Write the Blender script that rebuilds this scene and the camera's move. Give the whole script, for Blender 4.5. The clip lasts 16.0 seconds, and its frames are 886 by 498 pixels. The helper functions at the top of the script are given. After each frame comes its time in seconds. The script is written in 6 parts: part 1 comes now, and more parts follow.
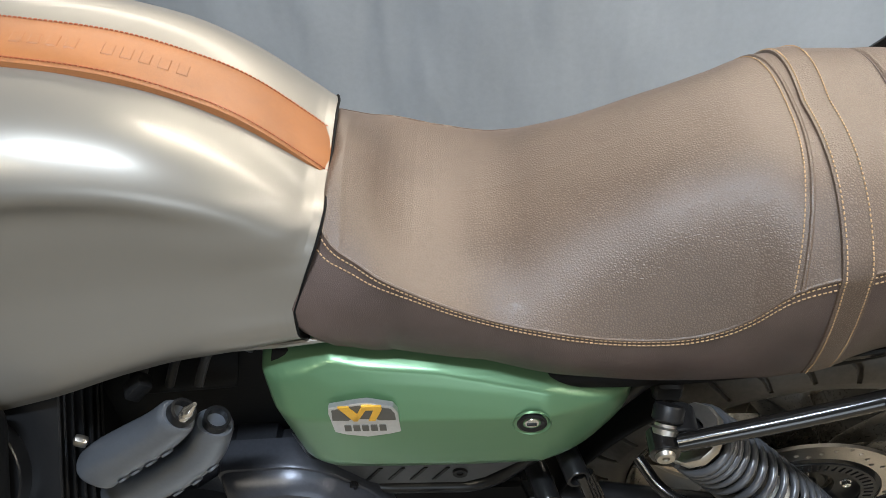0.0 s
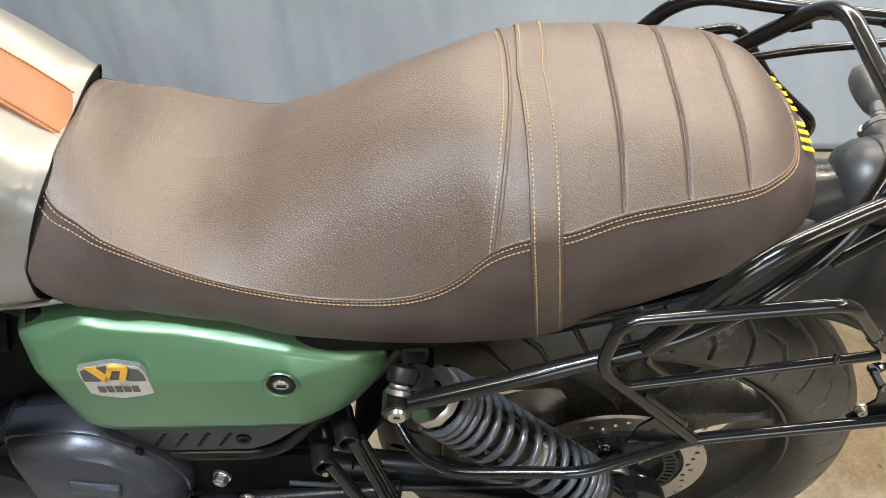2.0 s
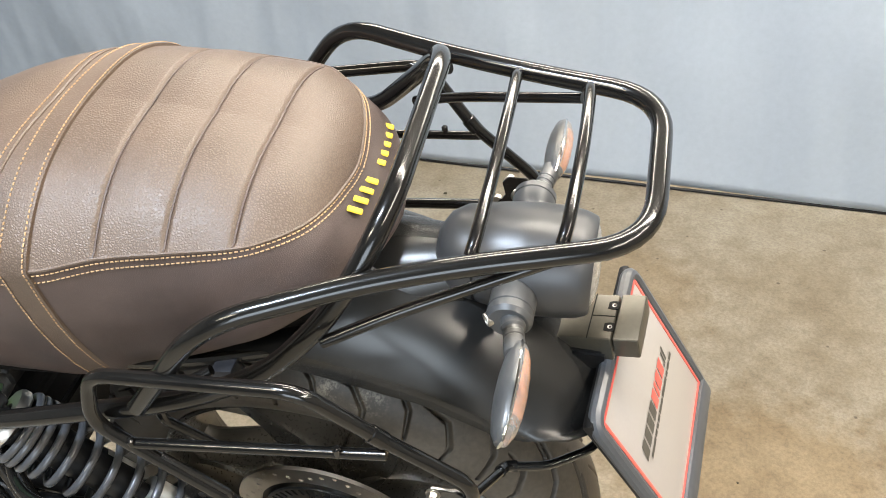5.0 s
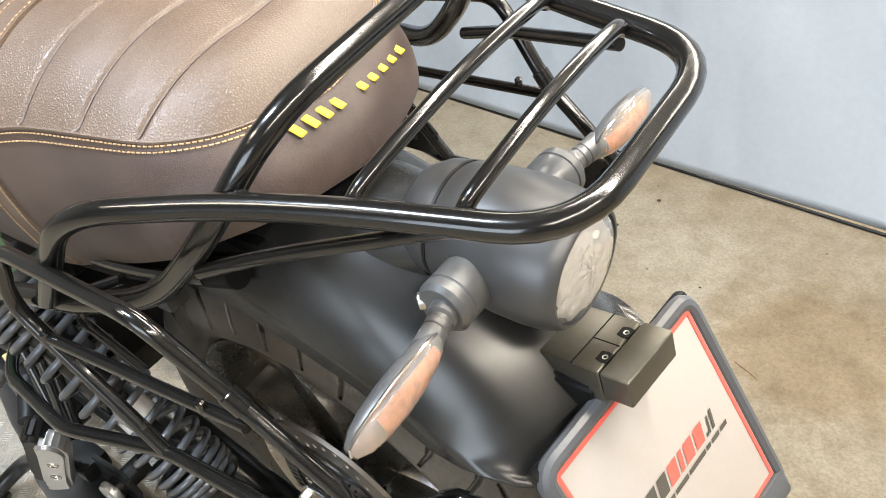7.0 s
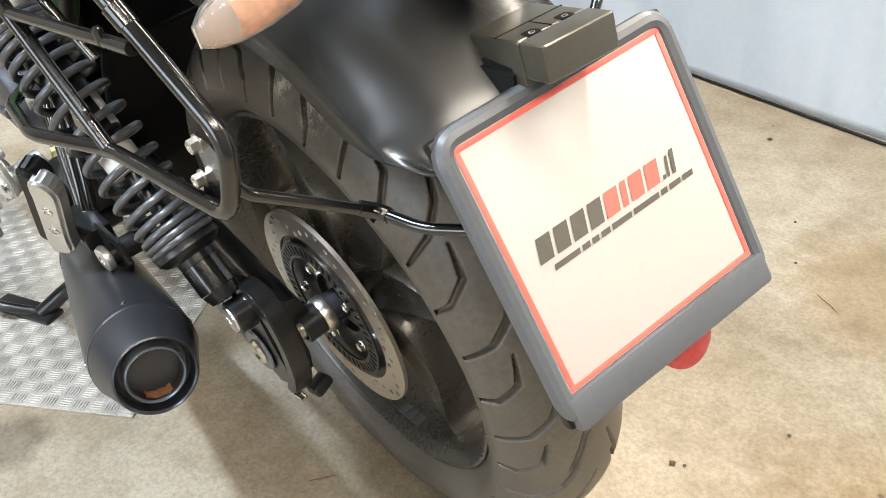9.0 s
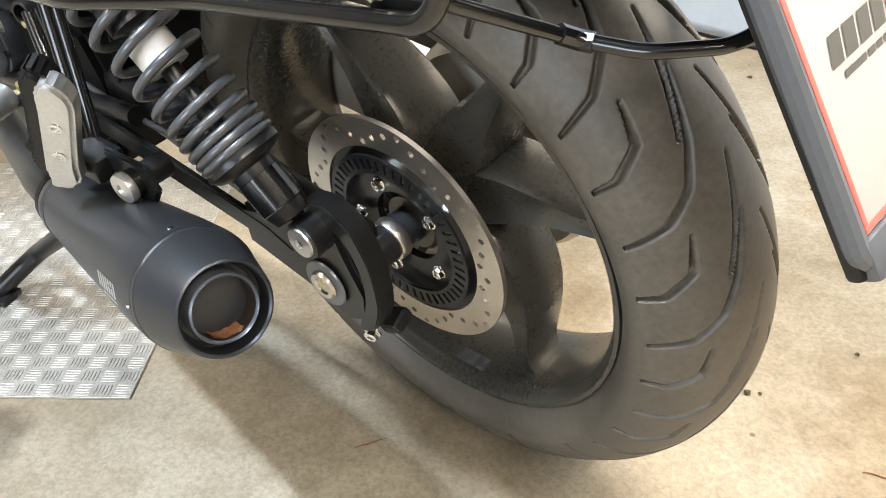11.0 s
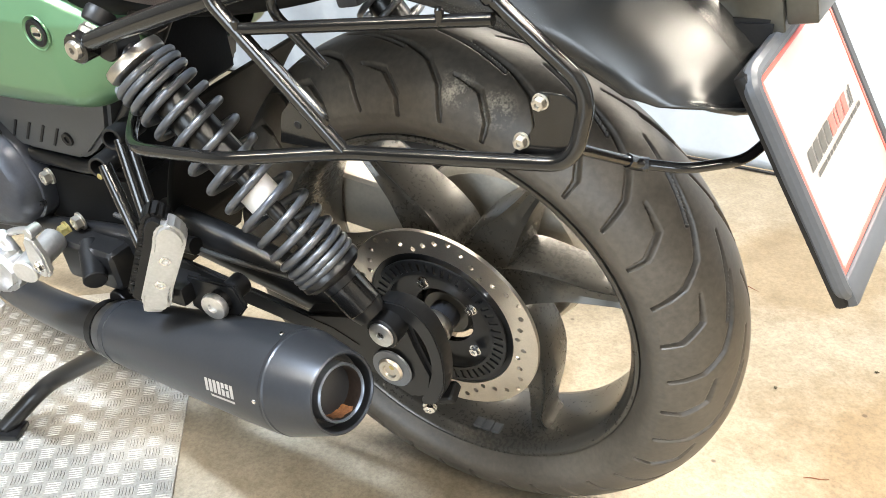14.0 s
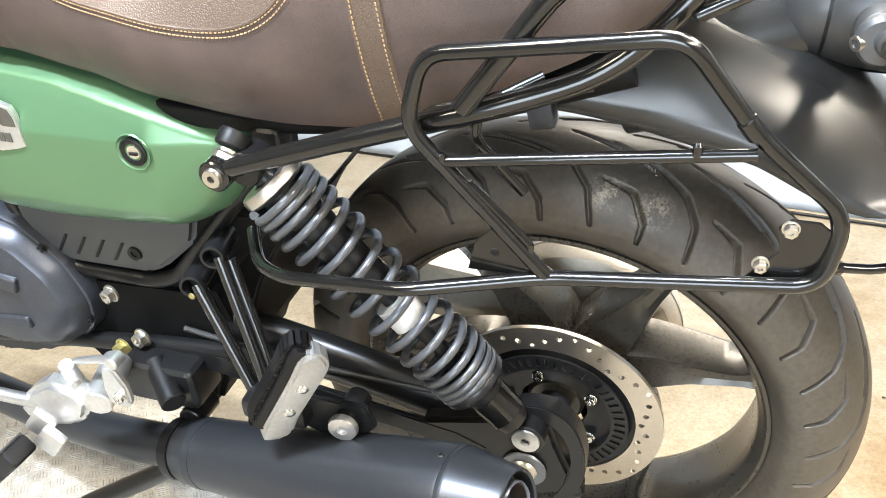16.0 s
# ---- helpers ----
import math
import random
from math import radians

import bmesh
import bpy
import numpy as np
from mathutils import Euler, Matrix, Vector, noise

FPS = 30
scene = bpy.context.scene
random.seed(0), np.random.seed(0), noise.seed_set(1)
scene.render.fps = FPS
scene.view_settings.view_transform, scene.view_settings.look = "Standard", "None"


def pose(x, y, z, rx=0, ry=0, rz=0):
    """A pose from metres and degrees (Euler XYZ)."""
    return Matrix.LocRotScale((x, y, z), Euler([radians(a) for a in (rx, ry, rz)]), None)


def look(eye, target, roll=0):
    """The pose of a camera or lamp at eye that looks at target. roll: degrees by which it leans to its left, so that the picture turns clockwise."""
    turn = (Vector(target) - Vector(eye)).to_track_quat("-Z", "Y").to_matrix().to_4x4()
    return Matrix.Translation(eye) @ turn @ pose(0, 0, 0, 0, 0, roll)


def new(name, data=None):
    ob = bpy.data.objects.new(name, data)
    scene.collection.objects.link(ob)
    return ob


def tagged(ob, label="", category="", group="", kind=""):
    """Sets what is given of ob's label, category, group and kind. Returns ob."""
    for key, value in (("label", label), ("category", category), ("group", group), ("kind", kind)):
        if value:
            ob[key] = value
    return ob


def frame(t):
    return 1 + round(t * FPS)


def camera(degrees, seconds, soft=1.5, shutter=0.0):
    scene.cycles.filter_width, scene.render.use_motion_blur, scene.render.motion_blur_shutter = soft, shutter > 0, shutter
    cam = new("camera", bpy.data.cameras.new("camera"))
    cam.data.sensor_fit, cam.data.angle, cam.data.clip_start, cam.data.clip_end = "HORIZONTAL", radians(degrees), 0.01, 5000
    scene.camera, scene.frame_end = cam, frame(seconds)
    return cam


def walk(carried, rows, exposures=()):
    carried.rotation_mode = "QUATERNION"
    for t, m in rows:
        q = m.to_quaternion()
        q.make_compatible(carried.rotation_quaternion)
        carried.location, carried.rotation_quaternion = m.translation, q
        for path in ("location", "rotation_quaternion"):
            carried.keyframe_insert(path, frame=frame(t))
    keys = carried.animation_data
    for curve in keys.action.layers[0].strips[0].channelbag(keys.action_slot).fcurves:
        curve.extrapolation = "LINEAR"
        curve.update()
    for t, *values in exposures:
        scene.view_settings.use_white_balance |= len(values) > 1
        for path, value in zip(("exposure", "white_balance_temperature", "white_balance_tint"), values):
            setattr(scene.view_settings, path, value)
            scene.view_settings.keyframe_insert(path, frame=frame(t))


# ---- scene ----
EXPOSURES = [(0.0, -0.02), (1.5, 0.16), (2.5, 0.50), (3.5, 0.64), (4.7, 0.64), (6.8, 0.85), (8.5, 1.12), (9.5, 1.16), (12.3, 1.43), (16.0, 1.68)]
cam = camera(54.5, 16.0, 0.9)
PATH = [
    (0, look((-0.4578, -0.7154, 1.2984), (-0.4828, -0.0787, 0.8148), -2.76)),
    (0.5, look((-0.4044, -0.7110, 1.2762), (-0.4290, -0.0754, 0.7910), -2.69)),
    (1, look((-0.3344, -0.7291, 1.2629), (-0.3590, -0.0931, 0.7782), -2.44)),
    (1.5, look((-0.2735, -0.7407, 1.2589), (-0.2974, -0.1032, 0.7762), -2.21)),
    (2, look((-0.2156, -0.7544, 1.2749), (-0.2315, -0.1158, 0.7933), -1.88)),
    (2.5, look((-0.1490, -0.7559, 1.2913), (-0.1602, -0.1171, 0.8098), -1.59)),
    (3, look((-0.0881, -0.7499, 1.3097), (-0.0994, -0.1095, 0.8304), -1.46)),
    (3.5, look((-0.0019, -0.7210, 1.3139), (-0.0203, -0.0806, 0.8349), -1.25)),
    (4, look((0.1162, -0.6719, 1.2953), (0.0681, -0.0316, 0.8182), -1.62)),
    (4.5, look((0.2155, -0.6468, 1.2781), (0.1168, -0.0103, 0.8035), -2.12)),
    (4.7, look((0.2663, -0.6353, 1.2657), (0.1405, -0.0032, 0.7917), -2.52)),
    (6.8, look((0.4849, -0.4192, 1.1463), (0.0984, 0.1016, 0.6780), -3.95)),
    (7, look((0.5070, -0.4116, 1.1248), (0.1008, 0.0999, 0.6628), -3.56)),
    (7.5, look((0.5766, -0.3836, 1.0784), (0.1313, 0.0959, 0.6182), -3.51)),
    (8, look((0.6323, -0.3509, 1.0189), (0.1534, 0.0989, 0.5625), -3.47)),
    (8.5, look((0.6618, -0.3522, 0.9726), (0.1618, 0.0765, 0.5185), -3.18)),
    (9, look((0.6661, -0.3723, 0.9078), (0.1596, 0.0498, 0.4547), -2.89)),
    (9.5, look((0.6132, -0.4012, 0.8587), (0.1170, 0.0319, 0.4045), -2.44)),
    (10, look((0.5430, -0.4470, 0.8121), (0.0674, 0.0062, 0.3557), -2.02)),
    (10.2, look((0.5242, -0.4521, 0.7935), (0.0585, 0.0114, 0.3371), -1.81)),
    (12.3, look((0.4558, -0.5532, 0.7564), (0.0444, -0.0210, 0.3233), -1.76)),
    (12.5, look((0.4446, -0.5700, 0.7592), (0.0372, -0.0289, 0.3334), -1.55)),
    (13, look((0.4311, -0.6215, 0.7511), (0.0273, -0.0606, 0.3481), -1.48)),
    (13.5, look((0.4346, -0.6784, 0.7854), (0.0512, -0.0911, 0.4005), -1.30)),
    (14, look((0.4234, -0.7235, 0.8575), (0.0726, -0.1100, 0.4827), -1.27)),
    (14.5, look((0.3710, -0.7775, 0.9384), (0.0609, -0.1393, 0.5688), -1.08)),
    (15, look((0.2995, -0.7905, 0.9812), (0.0250, -0.1348, 0.6141), -0.80)),
    (15.5, look((0.2051, -0.7958, 0.9671), (-0.0464, -0.1300, 0.6018), -0.75)),
    (16, look((0.1377, -0.7820, 0.9343), (-0.0955, -0.1097, 0.5687), -0.75)),
]
walk(cam, PATH, EXPOSURES)

# ---- world, lamps, exposure ----
world = bpy.data.worlds.new("world")
scene.world = world
world.use_nodes = True
world.node_tree.nodes["Background"].inputs["Color"].default_value = (0.75, 0.85, 1.0, 1)
world.node_tree.nodes["Background"].inputs["Strength"].default_value = 0.03


def area_lamp(name, place, target, sx, sy, watts, colour):
    data = bpy.data.lights.new(name, "AREA")
    data.shape, data.size, data.size_y, data.energy, data.color = "RECTANGLE", sx, sy, watts, colour
    ob = new(name, data)
    ob.matrix_world = look(place, target)
    return ob


CEIL = 2.9
LAMPS = [((-0.7, -1.10), 0.7, 0.12, 84, (0.75, 0.86, 1.0)), ((0.4, 2.35), 4.6, 0.5, 150, (1.0, 0.91, 0.78)), ((0.9, 0.60), 2.4, 0.14, 76, (1.0, 0.91, 0.78)), ((2.3, -1.4), 0.2, 3.0, 86, (1.0, 0.91, 0.78)), ((-1.6, -2.1), 1.0, 0.4, 26, (1.0, 0.88, 0.68))]
# cool fill from behind the camera; its window is assumed
area_lamp("daylight", (0.5, -4.95, 1.35), (0.5, 0, 1.2), 2.8, 1.9, 72, (0.78, 0.89, 1.0))
for (lx, ly), sx, sy, watts, colour in LAMPS:
    area_lamp("lamp", (lx, ly, CEIL - 0.065), (lx, ly, 0), sx, sy, watts, colour)

# ---- materials ----
def nodes_of(name):
    m = bpy.data.materials.new(name)
    m.use_nodes = True
    nt = m.node_tree
    return m, nt, nt.nodes["Principled BSDF"]


def link(nt, a, out, b, inp):
    nt.links.new(a.outputs[out], b.inputs[inp])


def coords(nt):
    return nt.nodes.new("ShaderNodeTexCoord")


def noise_tex(nt, co, scale, detail=4.0, rough=0.55):
    n = nt.nodes.new("ShaderNodeTexNoise")
    n.inputs["Scale"].default_value, n.inputs["Detail"].default_value, n.inputs["Roughness"].default_value = scale, detail, rough
    link(nt, co, "Object", n, "Vector")
    return n


def ramp(nt, src, out, lo, hi, a=0.3, b=0.7):
    r = nt.nodes.new("ShaderNodeValToRGB")
    r.color_ramp.elements[0].position, r.color_ramp.elements[1].position = a, b
    r.color_ramp.elements[0].color, r.color_ramp.elements[1].color = (*lo, 1), (*hi, 1)
    link(nt, src, out, r, "Fac")
    return r


def scaled(c, k):
    return tuple(min(1.0, v * k) for v in c)


def bump_on(nt, bsdf, src, out, strength, dist, before=None):
    b = nt.nodes.new("ShaderNodeBump")
    b.inputs["Strength"].default_value, b.inputs["Distance"].default_value = strength, dist
    link(nt, src, out, b, "Height")
    if before:
        link(nt, before, "Normal", b, "Normal")
    link(nt, b, "Normal", bsdf, "Normal")
    return b


def surface(name, colour, rough, metal=0.0, vary=0.12, big=9.0, fine=220.0, relief=0.0, coat=0.0, rvary=0.06, spec=0.5):
    """Paint, plastic, metal or rubber: patches and grain in colour and gloss, with a fine relief."""
    m, nt, bsdf = nodes_of(name)
    co = coords(nt)
    n1, n2 = noise_tex(nt, co, big), noise_tex(nt, co, fine, 3.0)
    mix = nt.nodes.new("ShaderNodeMath")
    mix.operation = "ADD"
    link(nt, n1, "Fac", mix, 0), link(nt, n2, "Fac", mix, 1)
    half = nt.nodes.new("ShaderNodeMath")
    half.operation, half.inputs[1].default_value = "MULTIPLY", 0.5
    link(nt, mix, 0, half, 0)
    r = ramp(nt, half, 0, scaled(colour, 1 - vary), scaled(colour, 1 + vary))
    link(nt, r, "Color", bsdf, "Base Color")
    g = nt.nodes.new("ShaderNodeMapRange")
    g.inputs["To Min"].default_value, g.inputs["To Max"].default_value = max(0.02, rough - rvary), rough + rvary
    link(nt, half, 0, g, "Value")
    link(nt, g, "Result", bsdf, "Roughness")
    bsdf.inputs["Metallic"].default_value = metal
    bsdf.inputs["Coat Weight"].default_value = coat
    bsdf.inputs["Specular IOR Level"].default_value = spec
    bsdf.inputs["Coat Roughness"].default_value = 0.08
    if relief:
        bump_on(nt, bsdf, n2, "Fac", 0.5, relief)
    return m


def leather(name, colour, scale, depth, rough, vary=0.1):
    """Grained leather: small soft pebbles, uneven in size, darker between, over broad tone changes."""
    m, nt, bsdf = nodes_of(name)
    co = coords(nt)
    n0, warp = noise_tex(nt, co, 14.0, 5.0), noise_tex(nt, co, scale * 0.35, 2.0)
    add = nt.nodes.new("ShaderNodeVectorMath")
    add.operation = "MULTIPLY_ADD"
    add.inputs[1].default_value = (0.45 / scale,) * 3
    link(nt, warp, "Color", add, 0), link(nt, co, "Object", add, 2)
    v = nt.nodes.new("ShaderNodeTexVoronoi")
    v.feature = "DISTANCE_TO_EDGE"
    v.inputs["Scale"].default_value = scale
    link(nt, add, "Vector", v, "Vector")
    r = ramp(nt, n0, "Fac", scaled(colour, 1 - vary), scaled(colour, 1 + vary))
    dark = nt.nodes.new("ShaderNodeMix")
    dark.data_type = "RGBA"
    dark.blend_type = "MULTIPLY"
    link(nt, r, "Color", dark, 6)
    cell = ramp(nt, v, "Distance", (0.55, 0.52, 0.50), (1.0, 1.0, 1.0), 0.0, 0.16)
    link(nt, cell, "Color", dark, 7)
    dark.inputs[0].default_value = 0.75
    link(nt, dark, 2, bsdf, "Base Color")
    gloss = nt.nodes.new("ShaderNodeMapRange")
    gloss.inputs["To Min"].default_value, gloss.inputs["To Max"].default_value = rough - 0.05, rough + 0.07
    link(nt, n0, "Fac", gloss, "Value"), link(nt, gloss, "Result", bsdf, "Roughness")
    bsdf.inputs["Specular IOR Level"].default_value = 0.5
    dome = ramp(nt, v, "Distance", (0, 0, 0), (1, 1, 1), 0.0, 0.42)
    dome.color_ramp.interpolation = "EASE"
    b = bump_on(nt, bsdf, dome, "Color", 0.8, depth)
    n2 = noise_tex(nt, co, 1300.0, 2.0)
    bump_on(nt, bsdf, n2, "Fac", 0.05, 0.0003, b)
    return m


def concrete():
    m, nt, bsdf = nodes_of("concrete")
    co = coords(nt)
    big, mid, fine = noise_tex(nt, co, 1.6, 6.0, 0.6), noise_tex(nt, co, 14.0, 6.0, 0.65), noise_tex(nt, co, 160.0, 4.0, 0.7)
    a = ramp(nt, big, "Fac", (0.200, 0.166, 0.116), (0.290, 0.264, 0.216), 0.36, 0.62)
    b = ramp(nt, mid, "Fac", (0.66, 0.60, 0.50), (1.03, 1.02, 1.0), 0.32, 0.58)
    c = ramp(nt, fine, "Fac", (0.62, 0.60, 0.56), (1.10, 1.09, 1.07), 0.33, 0.62)
    m1, m2 = nt.nodes.new("ShaderNodeMix"), nt.nodes.new("ShaderNodeMix")
    for q in (m1, m2):
        q.data_type, q.blend_type = "RGBA", "MULTIPLY"
        q.inputs[0].default_value = 0.7
    link(nt, a, "Color", m1, 6), link(nt, b, "Color", m1, 7), link(nt, m1, 2, m2, 6), link(nt, c, "Color", m2, 7)
    last = m2
    for place, size, tone, amount in (((-0.43, -0.30, 0), 0.055, (0.45, 0.43, 0.42), 0.8), ((-0.50, -0.21, 0), 0.03, (0.5, 0.48, 0.46), 0.7), ((0.62, 0.42, 0), 0.26, (0.72, 0.58, 0.38), 0.8),
                                      ((0.30, 0.95, 0), 0.20, (0.78, 0.66, 0.48), 0.7), ((-0.12, 0.30, 0), 0.16, (0.75, 0.62, 0.42), 0.6), ((1.2, 0.7, 0), 0.35, (0.8, 0.7, 0.55), 0.6)):
        far_off = nt.nodes.new("ShaderNodeVectorMath")
        far_off.operation = "DISTANCE"
        far_off.inputs[1].default_value = place
        link(nt, co, "Object", far_off, 0)
        wob = nt.nodes.new("ShaderNodeMath")
        wob.operation, wob.inputs[1].default_value = "MULTIPLY_ADD", size * 1.1
        link(nt, mid, "Fac", wob, 0), link(nt, far_off, "Value", wob, 2)
        shape = ramp(nt, wob, 0, tone, (1, 1, 1), size * 1.25, size * 1.75)
        mx = nt.nodes.new("ShaderNodeMix")
        mx.data_type, mx.blend_type = "RGBA", "MULTIPLY"
        mx.inputs[0].default_value = amount
        link(nt, last, 2, mx, 6), link(nt, shape, "Color", mx, 7)
        last = mx
    dots = nt.nodes.new("ShaderNodeTexVoronoi")
    dots.inputs["Scale"].default_value = 11.0
    link(nt, co, "Object", dots, "Vector")
    specks = ramp(nt, dots, "Distance", (0.22, 0.17, 0.12), (1, 1, 1), 0.030, 0.055)
    mx = nt.nodes.new("ShaderNodeMix")
    mx.data_type, mx.blend_type = "RGBA", "MULTIPLY"
    mx.inputs[0].default_value = 0.75
    link(nt, last, 2, mx, 6), link(nt, specks, "Color", mx, 7), link(nt, mx, 2, bsdf, "Base Color")
    g = nt.nodes.new("ShaderNodeMapRange")
    g.inputs["To Min"].default_value, g.inputs["To Max"].default_value = 0.42, 0.75
    link(nt, mid, "Fac", g, "Value"), link(nt, g, "Result", bsdf, "Roughness")
    b1 = bump_on(nt, bsdf, fine, "Fac", 0.16, 0.001)
    bump_on(nt, bsdf, mid, "Fac", 0.16, 0.003, b1)
    return m


def glass(name, colour, rough=0.08):
    m, nt, bsdf = nodes_of(name)
    bsdf.inputs["Base Color"].default_value = (*colour, 1)
    bsdf.inputs["Roughness"].default_value = rough
    bsdf.inputs["Transmission Weight"].default_value = 0.85
    bsdf.inputs["IOR"].default_value = 1.49
    n = noise_tex(nt, coords(nt), 260.0, 2.0)
    bump_on(nt, bsdf, n, "Fac", 0.25, 0.002)
    return m


M_SEAT = leather("seat_leather", (0.117, 0.083, 0.061), 400.0, 0.00030, 0.41)
M_SIDE = leather("seat_side_leather", (0.088, 0.063, 0.055), 620.0, 0.00014, 0.47, 0.3)
M_TAN = leather("tan_leather", (0.305, 0.118, 0.038), 800.0, 0.00008, 0.42, 0.16)
M_THREAD = surface("sand_thread", (0.43, 0.28, 0.15), 0.75)
M_THREAD_TAN = surface("rust_thread", (0.26, 0.06, 0.02), 0.7)
M_YELLOW = surface("yellow_thread", (0.72, 0.47, 0.02), 0.55, vary=0.2, fine=900)
M_TANK = surface("satin_silver_paint", (0.228, 0.214, 0.189), 0.37, 0.45, vary=0.03, fine=1500, rvary=0.02, coat=0.15)
M_GREEN = surface("satin_green_paint", (0.108, 0.210, 0.110), 0.33, 0.45, vary=0.04, fine=1500, rvary=0.02, coat=0.15)
M_TUBE = surface("gloss_black_enamel", (0.006, 0.0058, 0.0055), 0.19, 0.0, vary=0.3, rvary=0.06, coat=0.35)
M_BLACK = surface("black_plastic", (0.006, 0.006, 0.0064), 0.44, vary=0.25, relief=0.0004, spec=0.28)
# darker, duller copy of the black: shade of deep places put into the colour
M_VOID = surface("dull_black_plastic", (0.004, 0.004, 0.004), 0.65, vary=0.3, relief=0.0004, spec=0.15)
M_FENDER = surface("satin_black_metallic", (0.050, 0.050, 0.049), 0.27, 0.65, vary=0.05, fine=1500, rvary=0.02)
M_LIP = surface("blue_grey_plastic", (0.072, 0.077, 0.086), 0.36, 0.1, vary=0.1)
M_CAN = surface("satin_grey_metallic", (0.082, 0.083, 0.086), 0.40, 0.6, vary=0.05, fine=1500, rvary=0.02)
M_SATIN = surface("satin_black_paint", (0.008, 0.0081, 0.0086), 0.30, 0.0, vary=0.15, rvary=0.04, spec=0.38)
M_MUFF = surface("muffler_black", (0.042, 0.045, 0.051), 0.34, 0.6, vary=0.08, relief=0.0001)
M_GREYPL = surface("grey_plastic", (0.044, 0.046, 0.048), 0.42, vary=0.12, relief=0.0003)
M_CAST = surface("grey_casting", (0.023, 0.024, 0.028), 0.33, 0.35, vary=0.18, relief=0.0005)
M_RUBBER = surface("tyre_rubber", (0.060, 0.052, 0.042), 0.46, vary=0.40, big=16.0, fine=160.0, relief=0.0004, rvary=0.14)


def dusty(m, places, radius, colour):
    """Dried pale dust in a few worn patches on a surface."""
    nt = m.node_tree
    bsdf = next(n for n in nt.nodes if n.type == "BSDF_PRINCIPLED")
    base = bsdf.inputs["Base Color"].links[0].from_socket
    co = coords(nt)
    speck, blot = noise_tex(nt, co, 420.0, 3.0), noise_tex(nt, co, 70.0, 3.0)
    for place in places:
        far_off = nt.nodes.new("ShaderNodeVectorMath")
        far_off.operation, far_off.inputs[1].default_value = "DISTANCE", place
        link(nt, co, "Object", far_off, 0)
        near = nt.nodes.new("ShaderNodeMapRange")
        near.inputs["From Min"].default_value, near.inputs["From Max"].default_value = radius * 0.35, radius
        near.inputs["To Min"].default_value, near.inputs["To Max"].default_value = 1.0, 0.0
        link(nt, far_off, "Value", near, "Value")
        spots = nt.nodes.new("ShaderNodeMath")
        spots.operation = "MULTIPLY"
        link(nt, speck, "Fac", spots, 0), link(nt, blot, "Fac", spots, 1)
        share = nt.nodes.new("ShaderNodeMapRange")
        share.inputs["From Min"].default_value, share.inputs["From Max"].default_value = 0.20, 0.36
        link(nt, spots, 0, share, "Value")
        amount = nt.nodes.new("ShaderNodeMath")
        amount.operation = "MULTIPLY"
        link(nt, near, "Result", amount, 0), link(nt, share, "Result", amount, 1)
        mix = nt.nodes.new("ShaderNodeMix")
        mix.data_type = "RGBA"
        nt.links.new(amount.outputs[0], mix.inputs[0])
        nt.links.new(base, mix.inputs[6])
        mix.inputs[7].default_value = (*colour, 1)
        base = mix.outputs[2]
    nt.links.new(base, bsdf.inputs["Base Color"])


dusty(M_RUBBER, ((0.037, -0.060, 0.288), (0.080, -0.060, 0.272)), 0.024, (0.26, 0.235, 0.19))
M_WHEEL = surface("wheel_black", (0.062, 0.058, 0.050), 0.28, 0.55, vary=0.10, big=5.0)
M_DRIVE = surface("grey_drive_casting", (0.46, 0.43, 0.37), 0.40, 0.55, vary=0.12, relief=0.0004)
M_STEEL = surface("brushed_steel", (0.56, 0.53, 0.48), 0.34, 1.0, vary=0.12, fine=400)
M_DISC = surface("disc_steel", (0.60, 0.55, 0.48), 0.36, 1.0, vary=0.12, big=30, fine=500)
M_ALU = surface("cast_aluminium", (0.62, 0.62, 0.62), 0.36, 0.9, vary=0.14, relief=0.0004)
M_CHROME = surface("bolt_chrome", (0.78, 0.77, 0.75), 0.16, 1.0, vary=0.1)
M_ZINC = surface("yellow_zinc", (0.55, 0.47, 0.20), 0.35, 0.9, vary=0.3)
M_GREYBLUE = surface("grey_lacquer", (0.15, 0.165, 0.19), 0.34, 0.6, vary=0.08)
M_SIGNAL = surface("signal_grey", (0.10, 0.102, 0.104), 0.36, 0.35, vary=0.08)
# olive base: warm reflections on black plastic are put into the colour
M_LAMPBOX = surface("lamp_box_plastic", (0.075, 0.070, 0.056), 0.30, 0.5, vary=0.12)
M_FROST = surface("frosted_reflector", (0.72, 0.69, 0.64), 0.22, 0.25, vary=0.06, coat=0.4)
M_SPRING = surface("spring_grey", (0.062, 0.065, 0.071), 0.30, 0.2, vary=0.15, coat=0.35)
M_WHITE = surface("white_label", (0.58, 0.56, 0.53), 0.4, vary=0.05)
M_PLATE = surface("cream_sign_face", (0.345, 0.322, 0.305), 0.33, vary=0.03, coat=0.2)
M_RED = surface("red_print", (0.62, 0.10, 0.08), 0.4)
M_DARKP = surface("dark_print", (0.07, 0.065, 0.055), 0.4)
M_CLEAR = glass("clear_lens", (0.95, 0.95, 0.93), 0.05)
M_REDLENS = surface("red_reflector", (0.24, 0.015, 0.02), 0.2, vary=0.3, coat=0.8)
M_RUST = surface("rust", (0.24, 0.105, 0.045), 0.8, vary=0.5, fine=300, relief=0.002)
M_SOOT = surface("sooty_steel", (0.030, 0.020, 0.015), 0.55, 0.4, vary=0.5, big=40)
M_CHECK = surface("checker_aluminium", (0.42, 0.40, 0.36), 0.50, 0.7, vary=0.35, big=9.0, relief=0.0006)
